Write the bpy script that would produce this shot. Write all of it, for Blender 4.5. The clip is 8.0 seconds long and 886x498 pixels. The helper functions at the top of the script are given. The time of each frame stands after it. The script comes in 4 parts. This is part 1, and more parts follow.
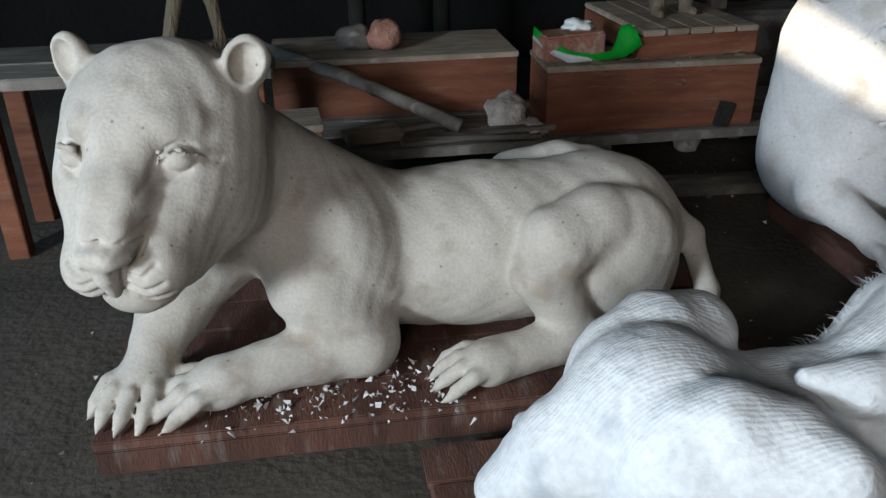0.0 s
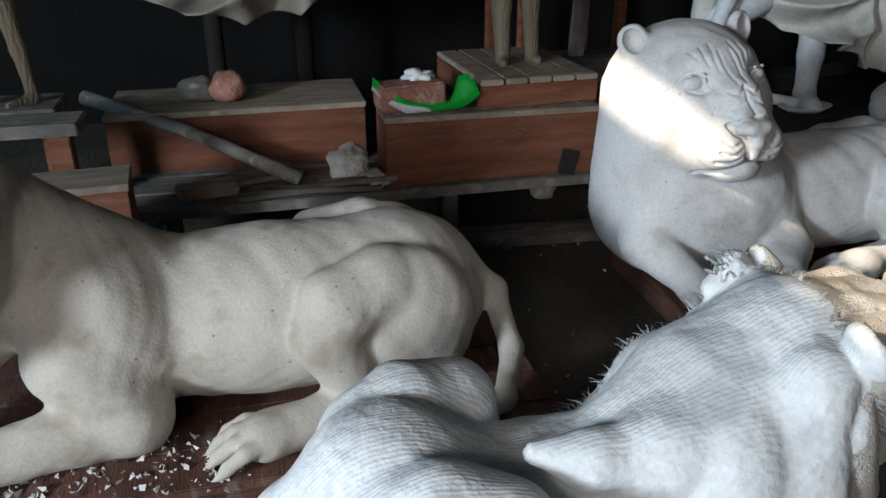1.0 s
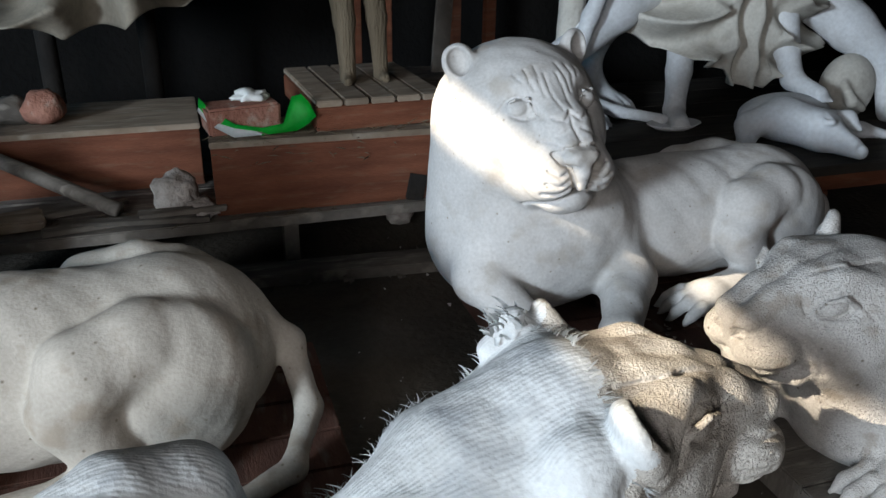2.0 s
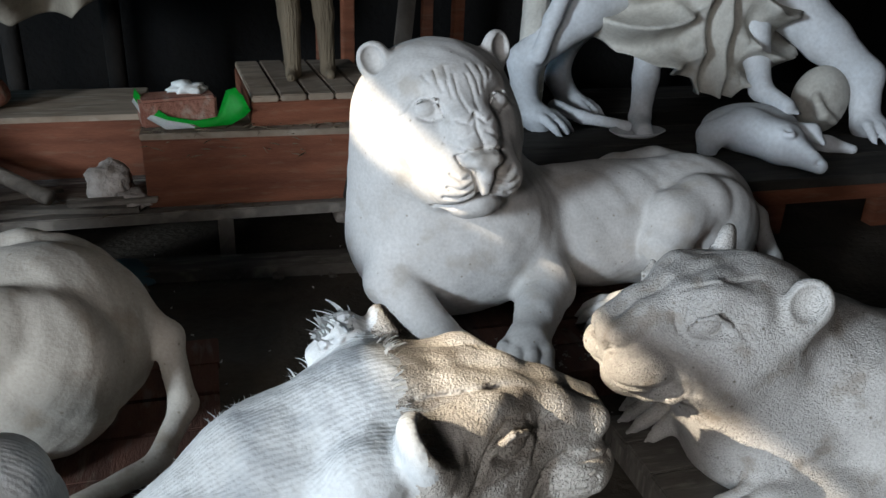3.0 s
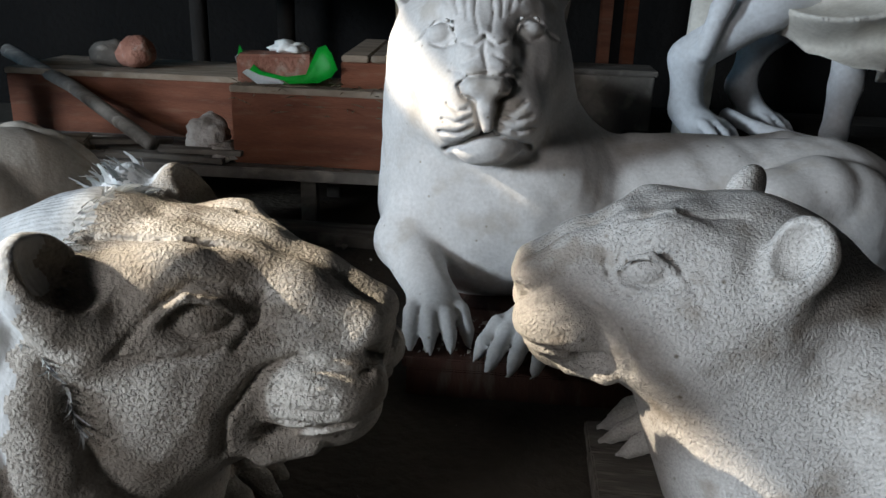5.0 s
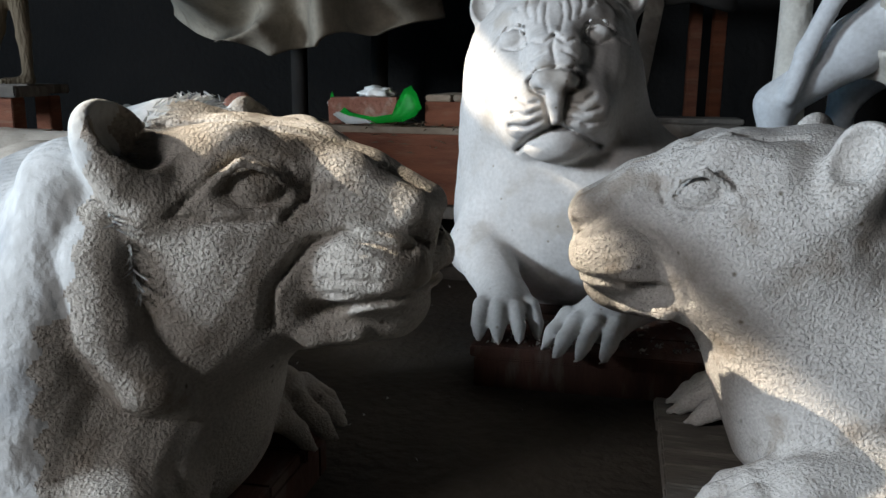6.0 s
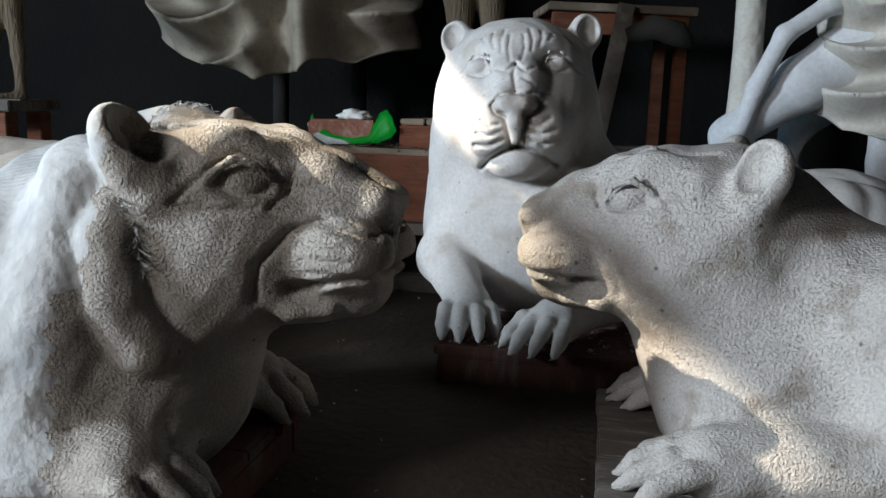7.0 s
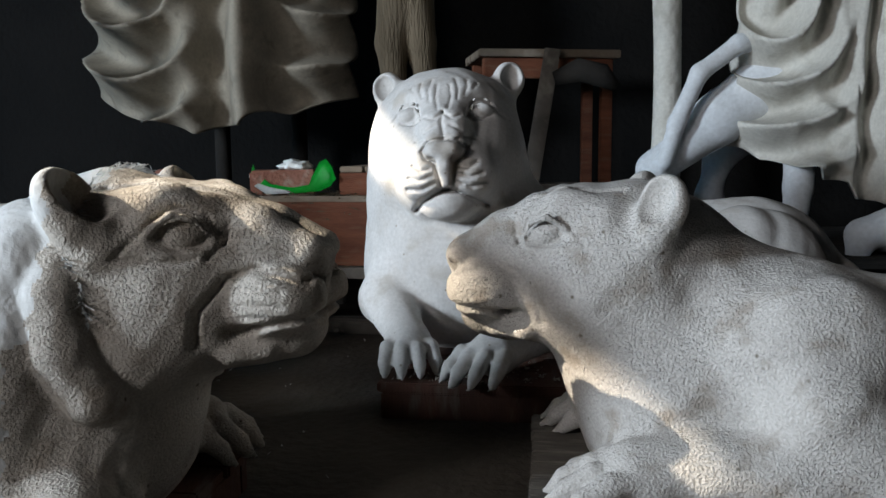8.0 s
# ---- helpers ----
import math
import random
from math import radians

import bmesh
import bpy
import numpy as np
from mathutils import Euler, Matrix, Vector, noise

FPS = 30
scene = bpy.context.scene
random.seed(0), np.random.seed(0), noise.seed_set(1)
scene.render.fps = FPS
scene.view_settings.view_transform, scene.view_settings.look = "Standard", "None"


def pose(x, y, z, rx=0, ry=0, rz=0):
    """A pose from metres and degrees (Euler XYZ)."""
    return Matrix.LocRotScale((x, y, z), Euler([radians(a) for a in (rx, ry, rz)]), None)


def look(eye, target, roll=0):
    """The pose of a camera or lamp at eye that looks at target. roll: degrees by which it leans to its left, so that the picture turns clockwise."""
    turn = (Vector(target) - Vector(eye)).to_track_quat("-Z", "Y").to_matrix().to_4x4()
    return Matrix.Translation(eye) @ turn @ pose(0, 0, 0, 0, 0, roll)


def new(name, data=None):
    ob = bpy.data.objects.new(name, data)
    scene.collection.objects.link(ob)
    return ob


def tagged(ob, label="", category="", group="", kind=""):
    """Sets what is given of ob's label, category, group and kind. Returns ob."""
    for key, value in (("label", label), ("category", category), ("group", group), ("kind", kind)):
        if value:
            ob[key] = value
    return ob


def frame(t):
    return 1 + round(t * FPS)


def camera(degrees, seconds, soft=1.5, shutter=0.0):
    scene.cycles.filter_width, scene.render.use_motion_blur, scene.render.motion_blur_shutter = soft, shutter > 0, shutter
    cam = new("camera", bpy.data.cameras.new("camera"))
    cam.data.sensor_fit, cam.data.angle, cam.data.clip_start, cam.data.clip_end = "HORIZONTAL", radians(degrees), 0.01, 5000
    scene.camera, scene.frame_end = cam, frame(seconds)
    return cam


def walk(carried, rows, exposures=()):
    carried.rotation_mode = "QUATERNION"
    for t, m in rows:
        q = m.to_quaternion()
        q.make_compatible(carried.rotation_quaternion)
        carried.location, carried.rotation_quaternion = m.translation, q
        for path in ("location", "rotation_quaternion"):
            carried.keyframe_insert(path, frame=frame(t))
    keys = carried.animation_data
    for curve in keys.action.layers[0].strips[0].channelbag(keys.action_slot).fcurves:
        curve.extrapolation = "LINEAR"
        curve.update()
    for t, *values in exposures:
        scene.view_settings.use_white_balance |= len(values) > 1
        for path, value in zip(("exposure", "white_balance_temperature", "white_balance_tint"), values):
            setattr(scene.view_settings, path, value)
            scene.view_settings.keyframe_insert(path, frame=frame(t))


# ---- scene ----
cam = camera(57.2, 8.0)
PATH = [
    (0, (-1.451, -1.638, 1.146), (-1.182, 0.124, 0.24), -0.7),
    (0.5, (-1.282, -1.65, 1.158), (-0.94, 0.134, 0.321), -0.9),
    (1, (-1.092, -1.62, 1.16), (-0.681, 0.156, 0.338), -0.3),
    (1.5, (-0.925, -1.535, 1.136), (-0.383, 0.207, 0.315), -0.0),
    (2, (-0.752, -1.493, 1.156), (-0.177, 0.246, 0.35), 0.8),
    (2.2, (-0.704, -1.489, 1.157), (-0.108, 0.243, 0.353), 0.9),
    (3.3, (-0.338, -1.557, 1.147), (0.135, 0.209, 0.334), 2.0),
    (3.5, (-0.25, -1.538, 1.113), (0.184, 0.233, 0.291), 1.1),
    (4, (-0.117, -1.493, 1.094), (0.153, 0.305, 0.26), 1.1),
    (4.2, (-0.047, -1.454, 1.061), (0.147, 0.361, 0.245), 2.8),
    (5.3, (0.221, -1.426, 0.716), (-0.037, 0.473, 0.144), 0.5),
    (5.5, (0.234, -1.442, 0.659), (-0.079, 0.468, 0.155), 0.1),
    (6, (0.252, -1.501, 0.593), (-0.152, 0.415, 0.185), 0.6),
    (6.5, (0.26, -1.571, 0.572), (-0.185, 0.337, 0.168), -0.6),
    (7, (0.305, -1.649, 0.573), (-0.048, 0.291, 0.24), 2.0),
    (7.3, (0.324, -1.697, 0.586), (-0.005, 0.262, 0.356), 0.6),
    (7.5, (0.339, -1.704, 0.58), (0.063, 0.259, 0.313), 0.1),
    (8, (0.352, -1.725, 0.582), (0.111, 0.247, 0.353), -0.4),
]
walk(cam, [(t, look(eye, target, roll)) for t, eye, target, roll in PATH], [(0.0, 0.5), (2.2, 0.75), (4.2, 0.7), (5.3, 0.78), (8.0, 0.9)])

# ---------------------------------------------------------------- world, sun, lamps
SUN_FROM = Vector((-0.8585, -0.1055, 0.5017)).normalized()
world = bpy.data.worlds.new("world")
scene.world = world
world.use_nodes = True
wn = world.node_tree.nodes
sky = wn.new("ShaderNodeTexSky")
sky.sky_type, sky.sun_disc = "NISHITA", False
sky.sun_elevation = math.asin(SUN_FROM.z)
sky.sun_rotation = math.atan2(SUN_FROM.x, SUN_FROM.y)
world.node_tree.links.new(sky.outputs[0], wn["Background"].inputs[0])
wn["Background"].inputs[1].default_value = 0.06
sun = new("sun", bpy.data.lights.new("sun", "SUN"))
sun.data.energy, sun.data.angle, sun.data.color = 5.0, radians(0.55), (1.0, 0.86, 0.68)
sun.matrix_world = look((-8, -2, 5), Vector((-8, -2, 5)) - SUN_FROM)


def opening_lamp(name, eye, target, wide, high, watts, colour):
    """Skylight standing in an opening of the wall."""
    ob = new(name, bpy.data.lights.new(name, "AREA"))
    ob.data.shape, ob.data.size, ob.data.size_y = "RECTANGLE", wide, high
    ob.data.energy, ob.data.color = watts, colour
    ob.matrix_world = look(eye, target)
    return ob


opening_lamp("window_skylight", (-5.02, -3.15, 1.75), (0, -0.2, 0.4), 0.9, 0.9, 255, (0.75, 0.87, 1.0))
opening_lamp("side_skylight", (-5.02, 0.65, 1.25), (-1.2, -0.2, 0.4), 1.0, 0.8, 14, (0.22, 0.60, 1.0))
opening_lamp("front_skylight", (-2.2, -3.42, 1.75), (0.2, 0, 0.5), 0.7, 0.8, 30, (0.97, 0.94, 0.95))


# ---------------------------------------------------------------- materials
def material(name, dark, light, rough=0.85, scale=6.0, grain=60.0, bump=0.3, depth=0.01, metal=0.0, stretch=(1, 1, 1),
             stain=None, stain_amount=0.5, per_piece=0.0, specks=None, grit=False):
    """A surface of two colours, broken up at two scales, with relief of the grain."""
    m = bpy.data.materials.new(name)
    m.use_nodes = True
    n, l = m.node_tree.nodes, m.node_tree.links
    b = n["Principled BSDF"]
    b.inputs["Roughness"].default_value, b.inputs["Metallic"].default_value = rough, metal
    b.inputs["Specular IOR Level"].default_value = 0.25
    co, mp = n.new("ShaderNodeTexCoord"), n.new("ShaderNodeMapping")
    mp.inputs["Scale"].default_value = stretch
    l.new(co.outputs["Object"], mp.inputs["Vector"])

    def noisy(s, detail):
        t = n.new("ShaderNodeTexNoise")
        t.inputs["Scale"].default_value, t.inputs["Detail"].default_value = s, detail
        l.new(mp.outputs[0], t.inputs["Vector"])
        return t.outputs["Fac"]

    def ramp(fac, a, z):
        r = n.new("ShaderNodeMapRange")
        r.inputs["From Min"].default_value, r.inputs["From Max"].default_value = a, z
        l.new(fac, r.inputs["Value"])
        return r.outputs[0]

    def mix(fac, a, z, how="MIX"):
        x = n.new("ShaderNodeMix")
        x.data_type, x.blend_type = "RGBA", how
        for socket, value in ((x.inputs[0], fac), (x.inputs[6], a), (x.inputs[7], z)):
            if isinstance(value, bpy.types.NodeSocket):
                l.new(value, socket)
            else:
                socket.default_value = (*value, 1) if isinstance(value, tuple) else value
        return x.outputs[2]

    big, fine = noisy(scale, 5), noisy(grain, 6)
    colour = mix(ramp(big, 0.3, 0.7), dark, light)
    colour = mix(0.6 if grit else 0.35, colour, mix(ramp(fine, 0.3, 0.7), (0.55, 0.54, 0.52), (1, 1, 1)), "MULTIPLY")
    if stain:
        colour = mix(mix(ramp(noisy(scale * 2.3, 8), 0.55, 0.68), (0, 0, 0), (stain_amount,) * 3), colour, stain)
    if specks:
        v = n.new("ShaderNodeTexVoronoi")
        v.inputs["Scale"].default_value = 24.0
        l.new(mp.outputs[0], v.inputs["Vector"])
        colour = mix(ramp(v.outputs["Distance"], 0.10, 0.03), colour, specks)
    if per_piece:
        info = n.new("ShaderNodeObjectInfo")
        r = n.new("ShaderNodeMapRange")
        r.inputs["To Min"].default_value, r.inputs["To Max"].default_value = 1 - per_piece, 1 + per_piece
        l.new(info.outputs["Random"], r.inputs["Value"])
        v = n.new("ShaderNodeVectorMath")
        v.operation = "SCALE"
        l.new(colour, v.inputs[0])
        l.new(r.outputs[0], v.inputs["Scale"])
        colour = v.outputs[0]
    l.new(colour, b.inputs["Base Color"])
    add = n.new("ShaderNodeMath")
    add.operation = "MULTIPLY_ADD"
    add.inputs[1].default_value = 0.3
    l.new(big, add.inputs[0])
    if grit:
        # sparse coarse grains, thicker in some patches than in others
        patch = n.new("ShaderNodeMath")
        patch.operation = "MULTIPLY_ADD"
        l.new(ramp(noisy(grain * 1.1, 4), 0.54, 0.72), patch.inputs[0])
        l.new(ramp(noisy(9.0, 3), 0.36, 0.62), patch.inputs[1])
        l.new(fine, patch.inputs[2])
        fine = patch.outputs[0]
    l.new(fine, add.inputs[2])
    bp = n.new("ShaderNodeBump")
    bp.inputs["Strength"].default_value, bp.inputs["Distance"].default_value = bump, depth
    l.new(add.outputs[0], bp.inputs["Height"])
    l.new(bp.outputs[0], b.inputs["Normal"])
    return m


CLAY = material("smooth_clay", (0.50, 0.485, 0.465), (0.67, 0.655, 0.635), 0.9, 5, 120, 0.22, 0.004, stain=(0.36, 0.31, 0.25), stain_amount=0.5, specks=(0.30, 0.27, 0.22))
TAN_CLAY = material("tan_clay", (0.38, 0.345, 0.295), (0.54, 0.495, 0.43), 0.92, 5, 140, 0.3, 0.004, stain=(0.26, 0.21, 0.155), stain_amount=0.6, specks=(0.20, 0.17, 0.13))
STUCCO = material("rough_clay", (0.46, 0.44, 0.415), (0.63, 0.61, 0.58), 0.95, 7, 240, 0.8, 0.0045, stain=(0.25, 0.21, 0.165), stain_amount=0.6, specks=(0.16, 0.14, 0.11), grit=True)
EARTHY = material("brown_clay", (0.44, 0.405, 0.36), (0.62, 0.58, 0.52), 0.95, 7, 240, 0.85, 0.0045, stain=(0.18, 0.14, 0.10), stain_amount=0.5, specks=(0.12, 0.10, 0.08), grit=True)
WHITE = material("white_primer", (0.66, 0.69, 0.72), (0.78, 0.80, 0.82), 0.8, 5, 60, 0.2, 0.004, stain=(0.5, 0.5, 0.5), stain_amount=0.3)
DRAPE = material("draped_clay_cloth", (0.50, 0.48, 0.43), (0.66, 0.64, 0.58), 0.9, 6, 70, 0.3, 0.005, stain=(0.3, 0.27, 0.22), stain_amount=0.4)
RED_WOOD = material("reddish_board", (0.12, 0.042, 0.022), (0.23, 0.085, 0.046), 0.75, 4, 50, 0.5, 0.006, stretch=(1, 1, 6), stain=(0.22, 0.15, 0.10), stain_amount=0.3, per_piece=0.2)
DUSTY_WOOD = material("dusty_board", (0.16, 0.12, 0.085), (0.32, 0.26, 0.20), 0.9, 4, 45, 0.5, 0.006, stretch=(1, 5, 1), stain=(0.38, 0.34, 0.28), stain_amount=0.6, per_piece=0.25)
GREY_WOOD = material("weathered_board", (0.09, 0.08, 0.07), (0.20, 0.18, 0.155), 0.9, 5, 45, 0.5, 0.006, stretch=(1, 5, 1), stain=(0.32, 0.29, 0.25), stain_amount=0.5, per_piece=0.25)
PLINTH_WOOD = material("dark_plinth_board", (0.055, 0.026, 0.018), (0.13, 0.060, 0.042), 0.8, 4, 50, 0.5, 0.006, stretch=(4, 1, 1), stain=(0.17, 0.145, 0.12), stain_amount=0.5, per_piece=0.2)
BRICK = material("old_brick", (0.24, 0.10, 0.07), (0.36, 0.18, 0.13), 0.95, 9, 70, 0.8, 0.01, stain=(0.42, 0.36, 0.30), stain_amount=0.6)
FLOOR = material("earthen_floor", (0.040, 0.034, 0.027), (0.095, 0.080, 0.062), 0.92, 2.2, 40, 0.7, 0.012, stain=(0.085, 0.075, 0.062), stain_amount=0.6)
# blacker than any real wall: the room's deep shade is put into this colour
WALL = material("shade_black_wall", (0.003, 0.0028, 0.0025), (0.008, 0.007, 0.006), 0.95, 2, 30, 0.6, 0.02)
STRAW = material("bundled_straw", (0.09, 0.07, 0.045), (0.20, 0.16, 0.11), 0.9, 10, 120, 1.0, 0.012, stretch=(1, 1, 0.15))
GREEN = material("green_satin", (0.005, 0.40, 0.03), (0.01, 0.60, 0.07), 0.45, 8, 60, 0.2, 0.003)
PALE = material("white_satin", (0.7, 0.74, 0.72), (0.85, 0.88, 0.86), 0.5, 8, 60, 0.2, 0.003)
RAG = material("pale_rag", (0.30, 0.27, 0.24), (0.55, 0.51, 0.47), 0.95, 12, 60, 0.8, 0.012)
# dark strap and cloth; on the gown's props this colour stands for shade
DARK = material("dark_stuff_and_shade", (0.012, 0.011, 0.010), (0.03, 0.026, 0.022), 0.95, 5, 50, 0.4, 0.01)
BLUE_SHEET = material("blue_plastic_sheet", (0.03, 0.07, 0.09), (0.08, 0.15, 0.18), 0.4, 8, 40, 0.5, 0.01)


def cloth_material():
    """Coarse gauze dipped in plaster: fine ribs over a dirty white."""
    m = material("plastered_gauze", (0.52, 0.53, 0.52), (0.74, 0.76, 0.76), 0.95, 4, 60, 0.5, 0.008, stain=(0.30, 0.32, 0.34), stain_amount=0.6)
    n, l = m.node_tree.nodes, m.node_tree.links
    w = n.new("ShaderNodeTexWave")
    w.bands_direction = "Y"
    w.inputs["Scale"].default_value, w.inputs["Distortion"].default_value, w.inputs["Detail"].default_value = 42.0, 1.2, 2.0
    co = next(x for x in n if x.bl_idname == "ShaderNodeTexCoord")
    l.new(co.outputs["Object"], w.inputs["Vector"])
    old = next(x for x in n if x.bl_idname == "ShaderNodeBump")
    b2 = n.new("ShaderNodeBump")
    b2.inputs["Strength"].default_value, b2.inputs["Distance"].default_value = 0.22, 0.002
    l.new(w.outputs["Fac"], b2.inputs["Height"])
    l.new(old.outputs[0], b2.inputs["Normal"])
    l.new(b2.outputs[0], n["Principled BSDF"].inputs["Normal"])
    return m


GAUZE = cloth_material()
# clay darkened in its colour, for the dim light on the rear gown
SHADED_CLAY = material("shade_brown_clay", (0.19, 0.17, 0.135), (0.30, 0.265, 0.21), 0.9, 6, 70, 0.3, 0.005, stain=(0.10, 0.085, 0.065), stain_amount=0.5)
BLACK_WOOD = material("blackened_board", (0.018, 0.016, 0.014), (0.05, 0.044, 0.037), 0.9, 5, 45, 0.5, 0.006, stretch=(1, 5, 1), per_piece=0.3)


# ---------------------------------------------------------------- building helpers
def thing(name, label, category, group="", kind="", at=None):
    ob = new(name)
    ob.empty_display_size = 0.1
    if at is not None:
        ob.matrix_world = at
    return tagged(ob, label, category, group, kind)


def part(name, bm, mat, parent=None, label="", smooth=False):
    me = bpy.data.meshes.new(name)
    bm.normal_update()
    bm.to_mesh(me)
    bm.free()
    me.materials.append(mat)
    if smooth:
        me.shade_smooth()
    ob = new(name, me)
    ob.parent = parent
    return tagged(ob, label)


def box(x0, x1, y0, y1, z0, z1, bevel=0.006, rough=0.0, bm=None, m=None):
    """A board or block with broken edges and, on request, uneven corners."""
    own = bmesh.new()
    bmesh.ops.create_cube(own, size=1)
    for v in own.verts:
        v.co = Vector(((x0 + x1) / 2 + v.co.x * (x1 - x0), (y0 + y1) / 2 + v.co.y * (y1 - y0), (z0 + z1) / 2 + v.co.z * (z1 - z0)))
        if rough:
            v.co += Vector([random.uniform(-rough, rough) for _ in range(3)])
    if bevel:
        bmesh.ops.bevel(own, geom=own.edges[:], offset=bevel, segments=2, affect="EDGES")
    if m is not None:
        own.transform(m)
    if bm is None:
        return own
    tmp = bpy.data.meshes.new("tmp")
    own.to_mesh(tmp)
    own.free()
    bm.from_mesh(tmp)
    bpy.data.meshes.remove(tmp)
    return bm


def tube(points, radii, sides=12, closed=True):
    """A round bar along points, with its own radius at each."""
    bm = bmesh.new()
    rings = []
    pts = [Vector(p) for p in points]
    for i, p in enumerate(pts):
        way = (pts[min(i + 1, len(pts) - 1)] - pts[max(i - 1, 0)]).normalized()
        q = way.to_track_quat("Z", "Y")
        rings.append([bm.verts.new(p + q @ Vector((math.cos(a), math.sin(a), 0)) * radii[i]) for a in [2 * math.pi * k / sides for k in range(sides)]])
    for a, b in zip(rings, rings[1:]):
        for k in range(sides):
            bm.faces.new((a[k], a[(k + 1) % sides], b[(k + 1) % sides], b[k]))
    if closed:
        bm.faces.new(rings[0][::-1])
        bm.faces.new(rings[-1])
    return bm


# ---------------------------------------------------------------- modelling in clay: smooth unions of rounded masses
class Clay:
    """A lump of clay on a grid: masses are pressed on, cut away or scored, then skinned."""

    def __init__(self, low, high, cell):
        self.low, self.cell = np.array(low, float), cell
        self.n = np.ceil((np.array(high) - self.low) / cell).astype(int) + 1
        self.ax = [np.float32(self.low[i]) + np.float32(cell) * np.arange(self.n[i]) for i in range(3)]
        self.f = np.full(self.n, 0.2, np.float32)

    def window(self, low, high, grow):
        a = np.clip(np.floor((np.array(low) - grow - self.low) / self.cell).astype(int), 0, self.n)
        b = np.clip(np.ceil((np.array(high) + grow - self.low) / self.cell).astype(int) + 1, 0, self.n)
        s = tuple(slice(a[i], b[i]) for i in range(3))
        if min(b - a) <= 0:
            return None, None
        return s, np.meshgrid(*(self.ax[i][s[i]] for i in range(3)), indexing="ij")

    def blend(self, s, d, k, cut):
        f = self.f[s]
        if cut:
            h = np.clip(0.5 - 0.5 * (f + d) / k, 0, 1)
            self.f[s] = f + (-d - f) * h + k * h * (1 - h)
        else:
            h = np.clip(0.5 + 0.5 * (d - f) / k, 0, 1)
            self.f[s] = d + (f - d) * h - k * h * (1 - h)

    def ball(self, m, c, r, k=0.03, turn=(0, 0, 0), cut=False):
        """An egg-shaped mass at c in the pose m with half-axes r."""
        t = m @ pose(*c, *turn)
        size = max(t.to_scale()) * max(r)
        o = np.array(t.translation)
        s, g = self.window(o - size, o + size, k + 3 * self.cell)
        if s is None:
            return
        i = np.array(t.inverted(), np.float32)
        p = [i[a, 0] * g[0] + i[a, 1] * g[1] + i[a, 2] * g[2] + i[a, 3] for a in range(3)]
        k0 = np.sqrt(sum((p[a] / r[a]) ** 2 for a in range(3)))
        k1 = np.sqrt(sum((p[a] / r[a] ** 2) ** 2 for a in range(3))) + 1e-9
        self.blend(s, (k0 * (k0 - 1) / k1).astype(np.float32), k, cut)

    def limb(self, m, points, radii, k=0.03, cut=False):
        """A row of tapering rolls."""
        pts = [np.array(m @ Vector(p), np.float32) for p in points]
        for a, b, ra, rb in zip(pts, pts[1:], radii, radii[1:]):
            big = max(ra, rb)
            s, g = self.window(np.minimum(a, b) - big, np.maximum(a, b) + big, k + 3 * self.cell)
            if s is None:
                continue
            ba = b - a
            h = np.clip(((g[0] - a[0]) * ba[0] + (g[1] - a[1]) * ba[1] + (g[2] - a[2]) * ba[2]) / (ba @ ba + 1e-12), 0, 1)
            d = np.sqrt(sum((g[i] - a[i] - h * ba[i]) ** 2 for i in range(3))) - (ra + (rb - ra) * h)
            self.blend(s, d.astype(np.float32), k, cut)

    def near(self, m):
        """The cells close to the surface round the pose m, with their places in it."""
        o = np.array(m.translation)
        s, g = self.window(o - 0.42, o + 0.42, 0)
        if s is None:
            return None
        i = np.array(m.inverted(), np.float32)
        pick = np.nonzero(np.abs(self.f[s]) < 0.03)
        q = [g[a][pick].astype(np.float32) for a in range(3)]
        return s, pick, [i[a, 0] * q[0] + i[a, 1] * q[1] + i[a, 2] * q[2] + i[a, 3] for a in range(3)]

    def score(self, near, points, width, deep, axis=0, keep=0.0):
        """A line scored into the face along one axis, where that axis is beyond keep."""
        if near is None:
            return
        s, pick, p = near
        u, v = [p[a] for a in range(3) if a != axis]
        best = np.full(u.shape, 9.0, np.float32)
        for a, b in zip(points, points[1:]):
            bx, by = b[0] - a[0], b[1] - a[1]
            h = np.clip(((u - a[0]) * bx + (v - a[1]) * by) / (bx * bx + by * by + 1e-12), 0, 1)
            best = np.minimum(best, (u - a[0] - h * bx) ** 2 + (v - a[1] - h * by) ** 2)
        view = self.f[s]
        view[pick] += deep * np.exp(-best / width ** 2) * (p[axis] > keep)

    def uneven(self, much, seed=0.0):
        """The slight waviness of work done by hand."""
        pick = np.nonzero(np.abs(self.f) < 0.03)
        x, y, z = (self.ax[a][pick[a]].astype(np.float32) for a in range(3))
        w = np.sin(31 * x + 17 * y + seed) * np.sin(27 * z + 13 * x + 2 * seed) + 0.7 * np.sin(53 * y - 29 * z + seed) * np.sin(61 * x + 19 * z) + 0.5 * np.sin(97 * x + 71 * y) * np.sin(89 * z - 67 * y + seed)
        self.f[pick] += (much * w).astype(np.float32)

    def skin(self):
        """Vertices and quads of the surface."""
        f, n = self.f, self.n
        inside = f < 0
        corners = [(a, b, c) for a in (0, 1) for b in (0, 1) for c in (0, 1)]
        part_of = lambda v, c: v[c[0]:n[0] - 1 + c[0], c[1]:n[1] - 1 + c[1], c[2]:n[2] - 1 + c[2]]
        count = sum(part_of(inside, c).astype(np.int8) for c in corners)
        cells = np.argwhere((count > 0) & (count < 8))
        total, hits = np.zeros((len(cells), 3)), np.zeros(len(cells))
        vals = {c: f[cells[:, 0] + c[0], cells[:, 1] + c[1], cells[:, 2] + c[2]] for c in corners}
